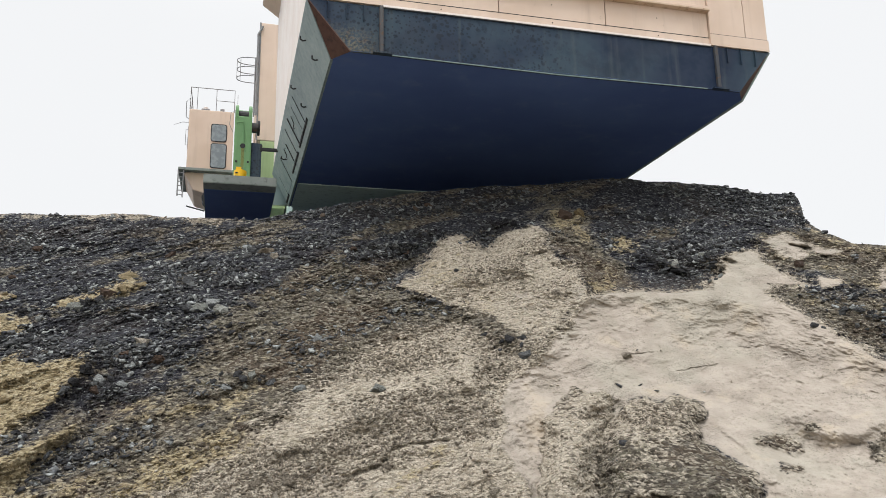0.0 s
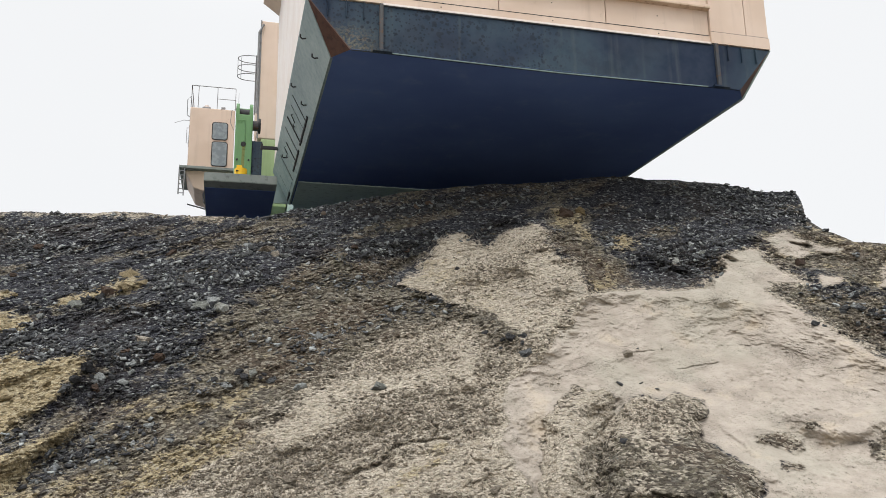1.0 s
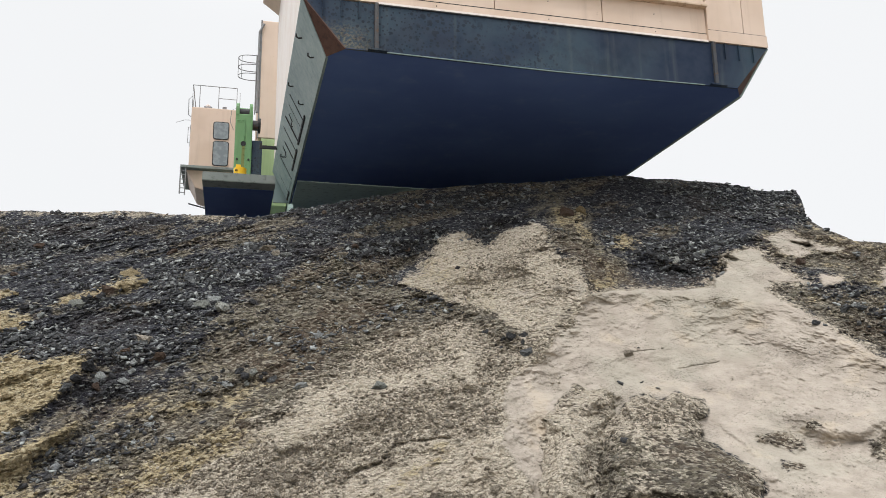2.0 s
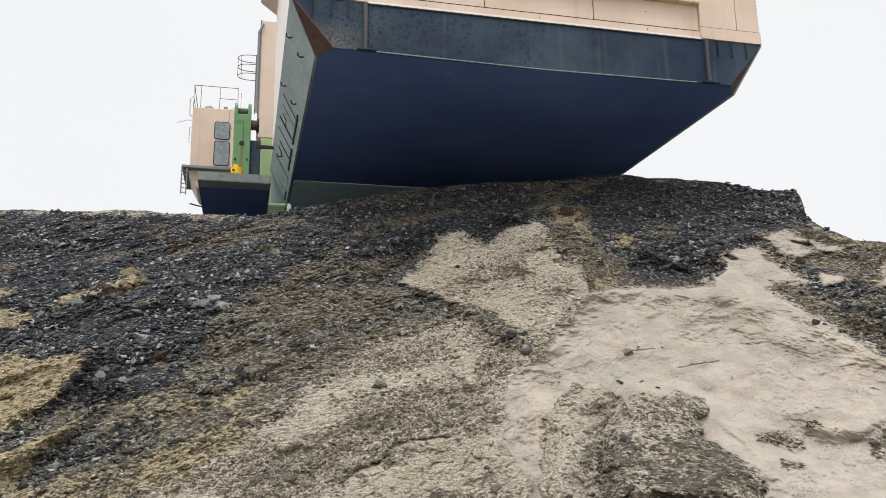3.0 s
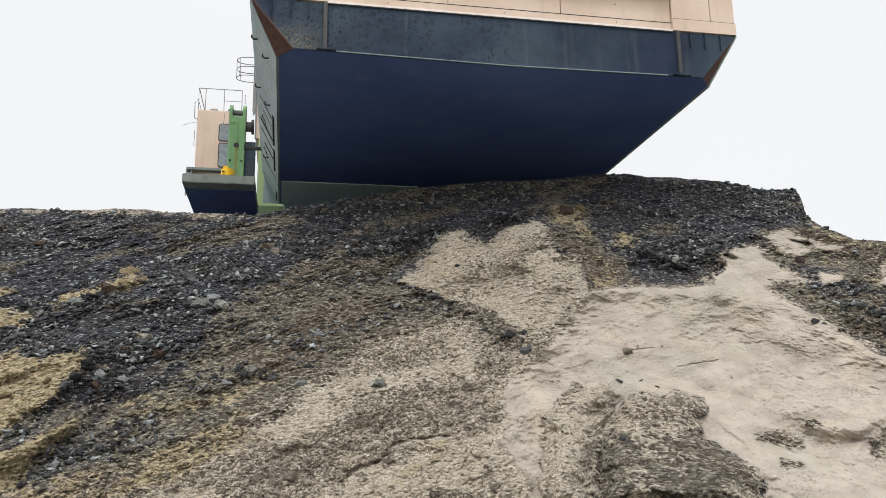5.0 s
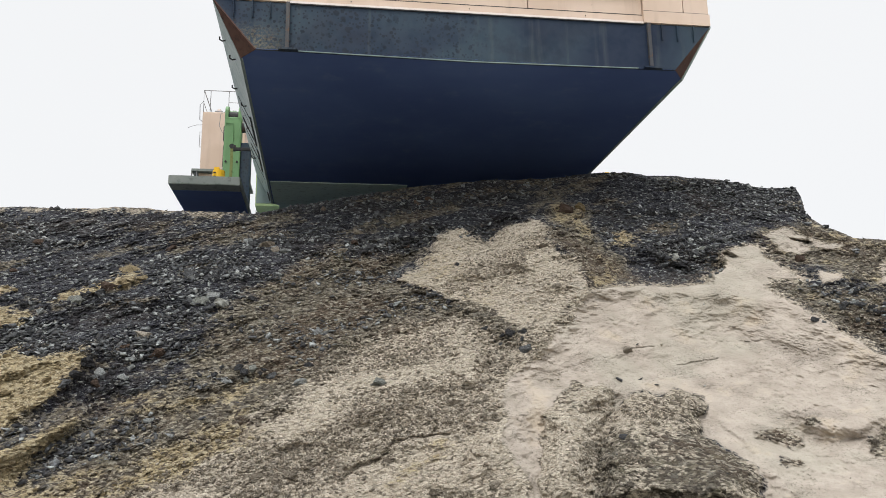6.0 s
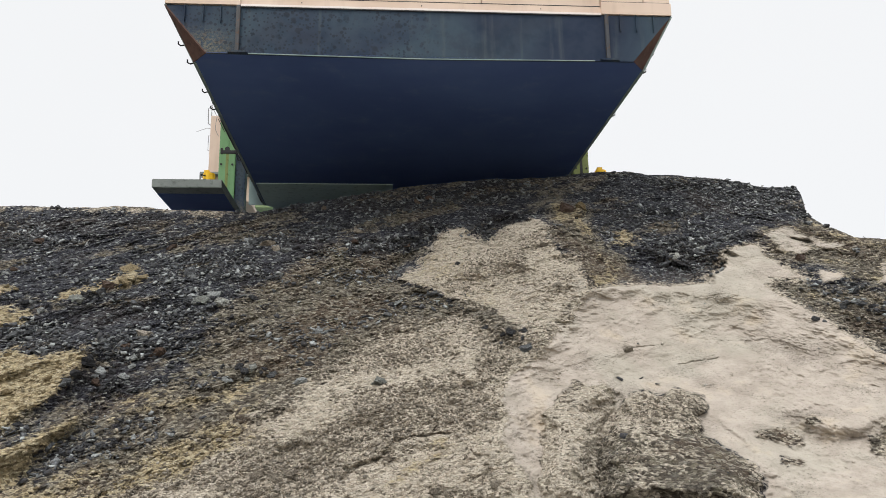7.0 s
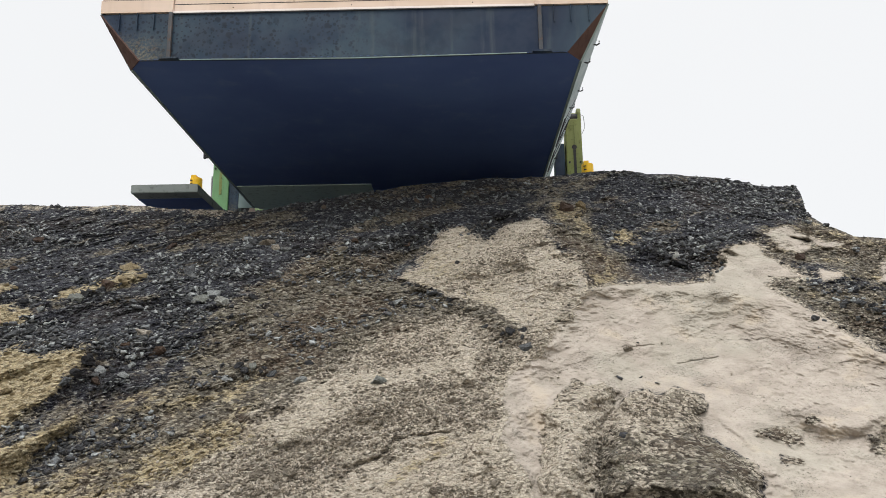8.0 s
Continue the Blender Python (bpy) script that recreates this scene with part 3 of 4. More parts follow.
    # hollows and rolls on the dark flank
    r -= swell([(-1.16, 8.42), (-0.49, 9.51), (-0.19, 10.60), (0.92, 9.97), (1.71, 11.38)], 0.55, 0.5, x, v) * (1 - smoothstep(peak, -0.4, 0.3))
    r -= swell([(4.51, 8.52), (5.26, 8.49), (6.03, 8.75)], 0.8, 0.5, x, v) * (1 - m_face)
    r += swell([(-2.70, 9.77), (-1.56, 8.72), (-0.04, 7.46), (1.09, 6.40), (1.60, 5.82)], 0.6, 0.24)
    r -= swell([(0.72, 5.72), (0.99, 4.91)], 0.35, 0.22)
    r += swell([(0.18, 5.94), (0.46, 5.12), (0.51, 4.37)], 0.3, 0.3)
    r += swell([(-6.20, 3.29), (-6.58, 2.79), (-7.09, 2.17)], 0.3, 0.2) - swell([(-5.67, 3.82), (-6.03, 2.78), (-6.39, 1.98)], 0.35, 0.3)
    r += swell([(-6.81, 5.52), (-6.78, 4.39), (-6.90, 3.75)], 0.3, 0.3)
    r += swell([(2.82, 12.25), (3.31, 12.55), (3.72, 12.29)], 0.3, 0.45) + swell([(-7.91, 7.46), (-7.30, 8.08), (-6.77, 8.72)], 0.3, 0.28)
    r -= swell([(-9.00, 10.85), (-7.15, 9.50), (-6.11, 10.02)], 0.7, 0.3, x, v)
    r += 0.12 * smoothstep(ochre, -0.2, 0.25) + 0.12 * smoothstep(lens, -0.1, 0.2)
    # cracks and small cavities
    r -= swell([(-1.58, 1.72), (-0.94, 2.41), (-0.64, 2.62), (-0.47, 2.70), (0.03, 2.78)], 0.045, 0.15)
    r -= swell([(3.32, 5.24), (3.48, 5.31), (3.88, 5.30)], 0.022, 0.05) + swell([(4.17, 4.69), (4.67, 4.91), (5.00, 5.03)], 0.02, 0.05)
    r -= swell([(5.71, 5.39), (5.89, 5.53), (6.14, 5.54)], 0.02, 0.05) + swell([(-0.24, 3.31), (-0.10, 3.08), (-0.15, 2.86)], 0.03, 0.1)
    r -= swell([(6.66, 9.33), (6.69, 9.14)], 0.08, 0.4) + swell([(8.44, 10.02), (8.56, 9.89)], 0.12, 0.35) + swell([(5.29, 8.60), (5.43, 8.43)], 0.18, 0.3)
    # how broken the surface is: flakes on the dark soil and the slumps, crumbs on the clay, little on the sand
    sandy = np.maximum(m_face * (1 - m_mound), smoothstep(lens, -0.1, 0.1) * smoothstep(x, 6.0, 6.6))
    ragged = smoothstep(fractal(x + 5, v + 77, 1.0, 4, 0.6), 0.05, 0.4)
    crumbly = np.maximum.reduce([smoothstep(clay, -0.5, 0.3), m_peak * 0.85, smoothstep(ochre, -0.1, 0.1) * 0.7]) * (1 - sandy)
    broken = (1 - 0.86 * sandy + 0.12 * sandy * ragged) * (1 - 0.35 * crumbly) * (1 - 0.4 * m_mound)
    patch = 0.45 + 1.1 * smoothstep(fractal(x + 21, v + 5, 1.5, 4, 0.6), -0.15, 0.4)
    wide = v * 1.1 - x * 0.4
    r += broken * (1 - 0.5 * crumbly) * patch * facets(x + 0.3 * fray, wide, 0.36, 1, 0.1)
    r += broken * patch * facets(x, wide, 0.17, 2, 0.2)
    r += broken * facets(x + 0.3 * fray, wide, 0.085, 3, 0.5)
    r += 0.20 * broken * fractal(wx, wv, 0.7, 3, 0.55)
    r += 0.03 * sandy * fractal(x, v, 0.35, 4, 0.6) + 0.05 * sandy * ragged * fractal(x, v, 0.12, 2, 0.7)
    # soil zones: 0.5 at the outline, one at half a metre inside
    wild = fractal(x + 31, v + 2, 1.4, 6, 0.66)
    streak = fractal(sx, sv, 0.9, 4, 0.6)

    def zone(d, width=0.35):
        return np.clip(0.5 + d / width * 0.5, 0, 1)

    slump = np.maximum(mounds, patches - 0.06)
    sand = np.minimum(zone(face, 0.2), zone(-slump, 0.15))
    sand = sand - 0.12 * smoothstep(wild, 0.3, 0.5) - 0.3 * smoothstep(-swell([(2.73, 6.77), (2.00, 5.08), (1.98, 4.16)], 0.5, 1.0, x, v), -0.2, -0.9) * (0.4 + wild)
    sand = np.maximum(sand, zone(lens, 0.25) * (0.85 + 0.6 * wild) * smoothstep(x, 6.0, 6.6))
    sand = np.maximum(sand, m_peak * (0.22 + 0.4 * wild))
    pale = np.clip(0.84 + 0.35 * clay + 0.22 * wild + 0.15 * streak, 0, 1) * smoothstep(clay, -1.4, 0.1)
    pale = np.maximum(pale, zone(peak, 0.25))
    pale = np.maximum(pale, np.clip(0.36 + 0.7 * streak + 0.6 * wild, 0, 1) * smoothstep(v, 4.6, 2.8) * smoothstep(x, -2.6, -4.2))
    pale = np.maximum(pale, zone(face + 0.12, 0.3) * zone(-slump, 0.3))
    pale = np.where(mounds > 0, np.clip(0.44 + 0.9 * wild + 0.42 * (blocks[0] > 0) * smoothstep(v, 3.6, 2.6), 0, 1), pale)
    pale = np.maximum(pale, np.clip(0.3 + 0.9 * wild, 0, 1) * smoothstep(shoulder, 0.0, 0.25) * smoothstep(x, 5.5, 7.0))
    ledge = np.interp(x, [k[0] for k in sorted(CREST)], [k[1] for k in sorted(CREST)]) - v
    pale = np.maximum(pale, (0.46 + 0.6 * wild) * smoothstep(x, -4.5, -6.0) * smoothstep(ledge, 0.55 + 0.8 * wild, 0.0))
    och = np.maximum(zone(ochre, 0.3), np.clip(0.4 + 0.8 * wild, 0, 1) * smoothstep(shoulder, -0.1, 0.3))
    och = np.maximum(och, zone(lens, 0.3) * (0.75 + 0.5 * wild))
    och = np.maximum(och, np.clip(0.47 + 0.8 * streak + 0.6 * wild, 0, 1) * smoothstep(flank, -0.6, 0.4) * smoothstep(x, -1.5, -4.0) * smoothstep(v, 6.5, 3.5))
    och = np.maximum(och, m_peak * (0.3 + 0.4 * wild) * smoothstep(x, 2.6, 0.4))
    brown = np.clip(0.5 + 0.55 * flank + 0.7 * streak + 0.5 * wild, 0, 1) * smoothstep(flank, -1.4, 0.3)
    brown = np.maximum(brown, zone(shoulder, 0.4))
    brown = np.maximum(brown, np.clip(0.12 + 1.2 * streak + 0.6 * wild, 0, 0.75))
    brown = np.maximum.reduce([brown, m_mound, smoothstep(clay, -2.4, -1.0), smoothstep(v, 4.6, 3.4) * smoothstep(x, -2.5, -4.0) * (0.75 + 0.6 * wild)])
    return r, np.stack([np.clip(q, 0, 1) for q in (sand, pale, och, brown)], -1)


def build_ground():
    knots = sorted((x * EDGE / (FOOT + v * math.cos(SLOPE)), v) for x, v in CREST)
    kx, kv = [k[0] for k in knots], [k[1] for k in knots]
    near = np.arange(-13.4, 13.4, 0.0235)
    far = np.array([0.6, 1.5, 3, 6, 12, 25, 60, 140, 300])
    cols = np.concatenate([near[0] - far[::-1], near, near[-1] + far])
    top = np.interp(cols, kx, kv)
    top = top + 0.17 * fractal(cols * 1.0, cols * 0 + 3.3, 0.7, 5, 0.62)
    w = np.linspace(0, 1, 700)
    even = np.convolve(np.pad(top, 90, mode="edge"), np.ones(181) / 181, "valid")
    v = w[:, None] * even[None, :] + smoothstep(w, 0.72, 1.0)[:, None] * (top - even)[None, :]
    y = FOOT + v * math.cos(SLOPE)
    x = cols[None, :] * y / EDGE
    z = v * math.sin(SLOPE)
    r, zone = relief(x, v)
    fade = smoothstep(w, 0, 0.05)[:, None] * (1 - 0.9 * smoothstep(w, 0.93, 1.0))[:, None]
    # relief shifts each point along its sight line to the eye
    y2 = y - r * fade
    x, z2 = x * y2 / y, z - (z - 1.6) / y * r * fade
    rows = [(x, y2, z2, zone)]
    plain = np.tile(np.array([0.2, 0.75, 0.0, 0.8]), (len(cols), 1))
    for d in (0.3, 0.8, 2, 4, 8, 14):
        yy = FOOT - d + 0 * cols
        rows.insert(0, ((cols * 0.5)[None], yy[None], (0.05 * fractal(cols, yy, 1.3))[None], plain[None]))
    for d in (40, 120, 400):
        rows.insert(0, ((cols * 0.5 * (1 + d / 20))[None], (FOOT - d + 0 * cols)[None], (0 * cols)[None], plain[None]))
    dark = np.tile(np.array([0.0, 0.05, 0.0, 0.15]), (len(cols), 1))
    for d in (0.15, 0.4, 0.9, 1.8, 3.5, 7, 12, 20, 40, 100, 300, 900):
        yy = y[-1] + d
        rows.append(((cols * yy / EDGE)[None], yy[None], (z[-1] - 0.03 * min(d, 60) - 0.08 * min(d, 1) + 0.06 * fractal(cols, yy, 0.7))[None], dark[None]))
    px, py, pz = (np.concatenate([q[i] for q in rows]) for i in range(3))
    zones = np.concatenate([q[3] for q in rows])
    nr, nc = px.shape
    i = np.arange(nr * nc).reshape(nr, nc)
    quads = np.stack([i[:-1, :-1], i[:-1, 1:], i[1:, 1:], i[1:, :-1]], -1).reshape(-1, 4)
    me = bpy.data.meshes.new("ground")
    me.vertices.add(nr * nc)
    me.vertices.foreach_set("co", np.stack([px, py, pz], -1).astype(np.float32).ravel())
    me.loops.add(len(quads) * 4)
    me.loops.foreach_set("vertex_index", quads.astype(np.int32).ravel())
    me.polygons.add(len(quads))
    me.polygons.foreach_set("loop_start", np.arange(0, len(quads) * 4, 4, dtype=np.int32))
    me.update(calc_edges=True)
    me.polygons.foreach_set("use_smooth", np.ones(len(quads), bool))
    zone_layer = me.attributes.new("zone", "FLOAT_COLOR", "POINT")
    zone_layer.data.foreach_set("color", zones.astype(np.float32).ravel())
    me.materials.append(M_GROUND)
    ob = tagged(new("ground", me), "steep quarry slope of dark shale soil, brown loam and pale sand", "ground", kind="structure")
    return ob, (cols, top, x, y2, z2, zone)


ground, SHEET = build_ground()


def spots(count, rng, weight):
    """Random places on the slope, thinned by a weight of the zones: position and turn."""
    cols, top, x, y, z, zone = SHEET
    made = []
    while len(made) < count:
        j = rng.randint(30, x.shape[1] - 30, 4000)
        i = rng.randint(6, x.shape[0] - 2, 4000)
        keep = rng.rand(4000) < weight(x[i, j], i / x.shape[0], zone[i, j])
        for a, b in zip(i[keep], j[keep]):
            made.append((x[a, b], y[a, b], z[a, b]))
    return np.array(made[:count])


def rough_stone(rng, flat, fine=False):
    """An angular broken stone: the hull of a few scattered points, split along its bedding."""
    bm = bmesh.new()
    for _ in range(16 if fine else 9):
        p = Vector(rng.uniform(-1, 1, 3))
        p = p / max(abs(p.x), abs(p.y), abs(p.z)) ** 0.75
        bm.verts.new((p.x * 1.15, p.y * 0.9, p.z * flat))
    bmesh.ops.convex_hull(bm, input=list(bm.verts))
    loose = [v for v in bm.verts if not v.link_faces]
    bmesh.ops.delete(bm, geom=loose, context="VERTS")
    if fine:
        bmesh.ops.subdivide_edges(bm, edges=list(bm.edges), cuts=1)
        bmesh.ops.triangulate(bm, faces=list(bm.faces))
        for v in bm.verts:
            v.co += Vector(rng.normal(size=3)) * 0.075 * Vector((1, 1, flat)).length
    bmesh.ops.recalc_face_normals(bm, faces=bm.faces)
    return bm


def scatter(name, label, material, count, sizes, weight, seed, flat):
    """Loose pieces past counting, one mesh."""
    rng = np.random.RandomState(seed)
    kinds = []
    for _ in range(10):
        bm = rough_stone(rng, flat * (0.7 + 0.6 * rng.rand()))
        bm.verts.index_update()
        kinds.append((np.array([v.co for v in bm.verts]), np.array([[v.index for v in f.verts] for f in bm.faces])))
        bm.free()
    where = spots(count, rng, weight)
    vs, fs, base = [], [], 0
    for p in where:
        co, tri = kinds[rng.randint(10)]
        s = sizes[0] * (sizes[1] / sizes[0]) ** (rng.rand() ** 2.6)
        e = Euler((0.55 + rng.normal() * 0.35, rng.normal() * 0.35, rng.rand() * 6.28), "ZXY")
        m = np.array(e.to_matrix()) * (s * np.array([1.0, 0.6 + 0.4 * rng.rand(), 0.9]))
        vs.append(co @ m.T + p + np.array([0, -0.15, 0.25]) * s)
        fs.append(tri + base)
        base += len(co)
    vs, fs = np.concatenate(vs), np.concatenate(fs)
    me = bpy.data.meshes.new(name)
    me.vertices.add(len(vs))
    me.vertices.foreach_set("co", vs.astype(np.float32).ravel())
    me.loops.add(len(fs) * 3)
    me.loops.foreach_set("vertex_index", fs.astype(np.int32).ravel())
    me.polygons.add(len(fs))
    me.polygons.foreach_set("loop_start", np.arange(0, len(fs) * 3, 3, dtype=np.int32))
    me.update(calc_edges=True)
    me.materials.append(material)
    return tagged(new(name, me), label, "gravel", kind="stuff")


def dark_zones(x, w, q):
    patch = np.clip(3.4 * fractal(x * 0.6 + w * 6, w * 13, 1.2, 5, 0.6), 0.025, 1)
    return patch * np.clip(1 - 1.6 * q[:, 0] - 0.85 * q[:, 1] - 0.78 * q[:, 3] - 0.9 * q[:, 2], 0.0006, 1)


def pale_zones(x, w, q):
    return np.clip(0.8 * q[:, 1] + 0.06 * q[:, 3] - 1.3 * q[:, 0] - 0.4 * q[:, 2], 0.0008, 1) * np.clip(0.35 + 2.5 * fractal(x * 0.9, w * 14, 1.1, 4), 0.05, 1)


scatter("shale_gravel", "loose angular dark grey shale chips strewn over the slope", M_SHALE, 26000, (0.012, 0.085), dark_zones, 11, 0.34)
scatter("clay_crumbs", "loose crumbs and clods of pale clay on the slope", M_CLOD, 20000, (0.011, 0.045), pale_zones, 12, 0.5)


def rocks():
    rng = np.random.RandomState(21)
    kinds = (("shale_rock", M_SHALE, "dark grey angular shale rock lying on the slope", dark_zones, 150, (0.05, 0.14), 0.35),
             ("clay_clod", M_CLOD, "pale dry clay clod lying on the slope", pale_zones, 70, (0.04, 0.1), 0.5),
             ("ochre_clod", M_OCHRE, "yellow ochre clay lump half sunk in the slope", lambda x, w, q: np.where(x < -4, np.clip(q[:, 2] - 0.35, 0, 1), 0), 40, (0.03, 0.085), 0.6),
             ("brown_rock", M_RED, "rust-brown rock lying on the dark soil", lambda x, w, q: np.where(x < 1, dark_zones(x, w, q), 0), 12, (0.08, 0.16), 0.5))
    for name, material, label, weight, count, sizes, flat in kinds:
        meshes = [finish(name, rough_stone(rng, flat, True), material) for _ in range(6)]
        for p in spots(count, rng, weight):
            s = sizes[0] * (sizes[1] / sizes[0]) ** (rng.rand() ** 1.6)
            ob = new(name, meshes[rng.randint(6)])
            ob.matrix_basis = Matrix.LocRotScale(Vector(p) + Vector((0, -0.1, 0.12)) * s, Euler((0.5 + rng.normal() * 0.3, rng.normal() * 0.3, rng.rand() * 6.28), "ZXY"),
                                                 Vector((1, 0.6 + 0.4 * rng.rand(), 1)) * s)
            tagged(ob, label, "rock", "loose rocks on the slope")



def surface(x, v):
    """The point of the slope at x across and v up, and its outward normal."""
    cols, top, px, py, pz, zone = SHEET
    j = int(np.clip(np.searchsorted(cols, x * EDGE / (FOOT + v * math.cos(SLOPE))), 3, len(cols) - 4))
    i = int(np.clip(round(v / top[j] * (px.shape[0] - 1)), 3, px.shape[0] - 4))
    at = lambda a, b: Vector((px[a, b], py[a, b], pz[a, b]))
    n = (at(i, j + 3) - at(i, j - 3)).cross(at(i + 3, j) - at(i - 3, j)).normalized()
    return at(i, j), n


def large_rocks():
    """The larger rocks that stand out one by one."""
    rng = np.random.RandomState(33)
    grey, light = (M_SHALE, "grey shale block half sunk in the soil"), (M_PALE_STONE, "pale grey-green angular stone on dark soil")
    tan, red, ochre = (M_CLOD, "pale tan clay boulder half sunk in the slope"), (M_RED, "rust-brown rock on dark soil"), (M_OCHRE, "yellow ochre clay lump on dark soil")
    rows = ((-1.17, 4.24, 0.21, light), (-2.55, 4.28, 0.16, grey), (-3.53, 4.30, 0.12, light), (-3.46, 4.64, 0.11, light),
            (-5.07, 7.30, 0.25, light), (-4.91, 7.49, 0.21, grey), (-4.63, 7.18, 0.19, light), (0.33, 9.03, 0.10, grey),
            (-7.76, 7.38, 0.25, light), (-7.33, 7.82, 0.20, grey), (5.31, 9.19, 0.18, light), (5.10, 8.55, 0.13, grey),
            (6.10, 9.66, 0.14, light), (-7.13, 10.72, 0.13, grey), (1.54, 5.25, 0.14, grey), (-6.62, 5.03, 0.22, grey),
            (-2.47, 4.82, 0.13, grey), (-4.21, 10.02, 0.23, tan), (-3.96, 9.79, 0.14, tan), (-2.14, 10.78, 0.22, tan),
            (-2.39, 9.80, 0.15, tan), (-5.84, 5.99, 0.22, tan), (3.43, 5.27, 0.12, tan), (-7.11, 8.90, 0.27, ochre),
            (-7.06, 8.29, 0.21, ochre), (-7.25, 7.95, 0.22, tan), (-6.69, 8.47, 0.15, ochre), (3.24, 12.07, 0.27, red),
            (3.63, 12.29, 0.20, ochre), (-7.32, 8.19, 0.21, red), (-5.40, 5.28, 0.25, red), (8.43, 9.89, 0.21, red))
    for x, v, size, (material, label) in rows:
        p, n = surface(x, v)
        ob = new("boulder", finish("boulder", rough_stone(rng, 0.5 + 0.2 * rng.rand(), True), material))
        turn = n.to_track_quat("Z", "Y").to_euler()
        ob.matrix_basis = Matrix.LocRotScale(p + n * size * 0.1, turn, Vector((0.72, 0.55, 0.62)) * size) @ Matrix.Rotation(rng.rand() * 6.28, 4, "Z")
        tagged(ob, label, "rock", "larger rocks on the slope")


def rock_clusters():
    """Broken shale that has gathered in pockets: across, up, spread both ways, count."""
    rng = np.random.RandomState(44)
    meshes = [finish("shale_block", rough_stone(rng, 0.4 + 0.2 * rng.rand(), True), M_SHALE) for _ in range(8)]
    for x, v, dx, dv, count in ((5.31, 8.92, 1.1, 0.7, 30), (5.26, 11.21, 1.6, 0.7, 20), (-4.85, 7.36, 0.9, 0.5, 18), (-8.03, 7.46, 1.0, 0.5, 14), (-4.21, 10.02, 0.9, 0.4, 10), (1.16, 5.81, 0.4, 0.4, 8), (8.14, 6.26, 0.5, 0.4, 10), (-3.22, 4.65, 1.2, 0.7, 12), (7.99, 11.66, 1.4, 0.5, 14), (-6.24, 4.55, 0.7, 0.5, 12)):
        for _ in range(count):
            p, n = surface(x + rng.normal() * dx * 0.6, v + rng.normal() * dv * 0.6)
            size = 0.04 + 0.06 * rng.rand() ** 2
            ob = new("shale_block", meshes[rng.randint(8)])
            turn = (n + Vector(rng.normal(size=3)) * 0.35).to_track_quat("Z", "Y").to_euler()
            ob.matrix_basis = Matrix.LocRotScale(p + n * size * 0.2, turn, Vector((1, 0.6 + 0.4 * rng.rand(), 1)) * size) @ Matrix.Rotation(rng.rand() * 6.28, 4, "Z")
            tagged(ob, "angular grey shale block in a pocket of broken stone", "rock", "broken shale in pockets")


rocks()
large_rocks()
rock_clusters()


# ---------------------------------------------------------------- the dragline: everything that swings about its axis
AXIS = (-1.767, 36.316)
HALF, LOW, TAIL, ZB, ZT, ROOF = 6.05, 5.42, -18.2, 10.43, 11.665, 18.3
FRONT, NEAR = -5.35, -1.2
BRACKET_Y, BRACKET_Z = -8.0, 11.62
dragline = thing("dragline", "walking dragline with cream house and dark navy underside above a slope", "excavator",
                 pose(AXIS[0], AXIS[1], 0, 0, 0, 14.81))


def hook(parent, at, side):
    """A bent bar step on the sloped skirt."""
    x, y, z = at
    part("hook", rod([(x, y, z), (x + side * 0.13, y, z - 0.03), (x + side * 0.19, y - 0.02, z), (x + side * 0.19, y - 0.03, z + 0.07)], 0.02), M_BLACK, parent)


def skirt_at(y, k, side):
    """A point on the sloped skirt: k = 0 at its lower edge, 1 at its upper edge."""
    return (side * (LOW + (HALF - LOW) * k), y, ZB + (ZT - ZB) * k)


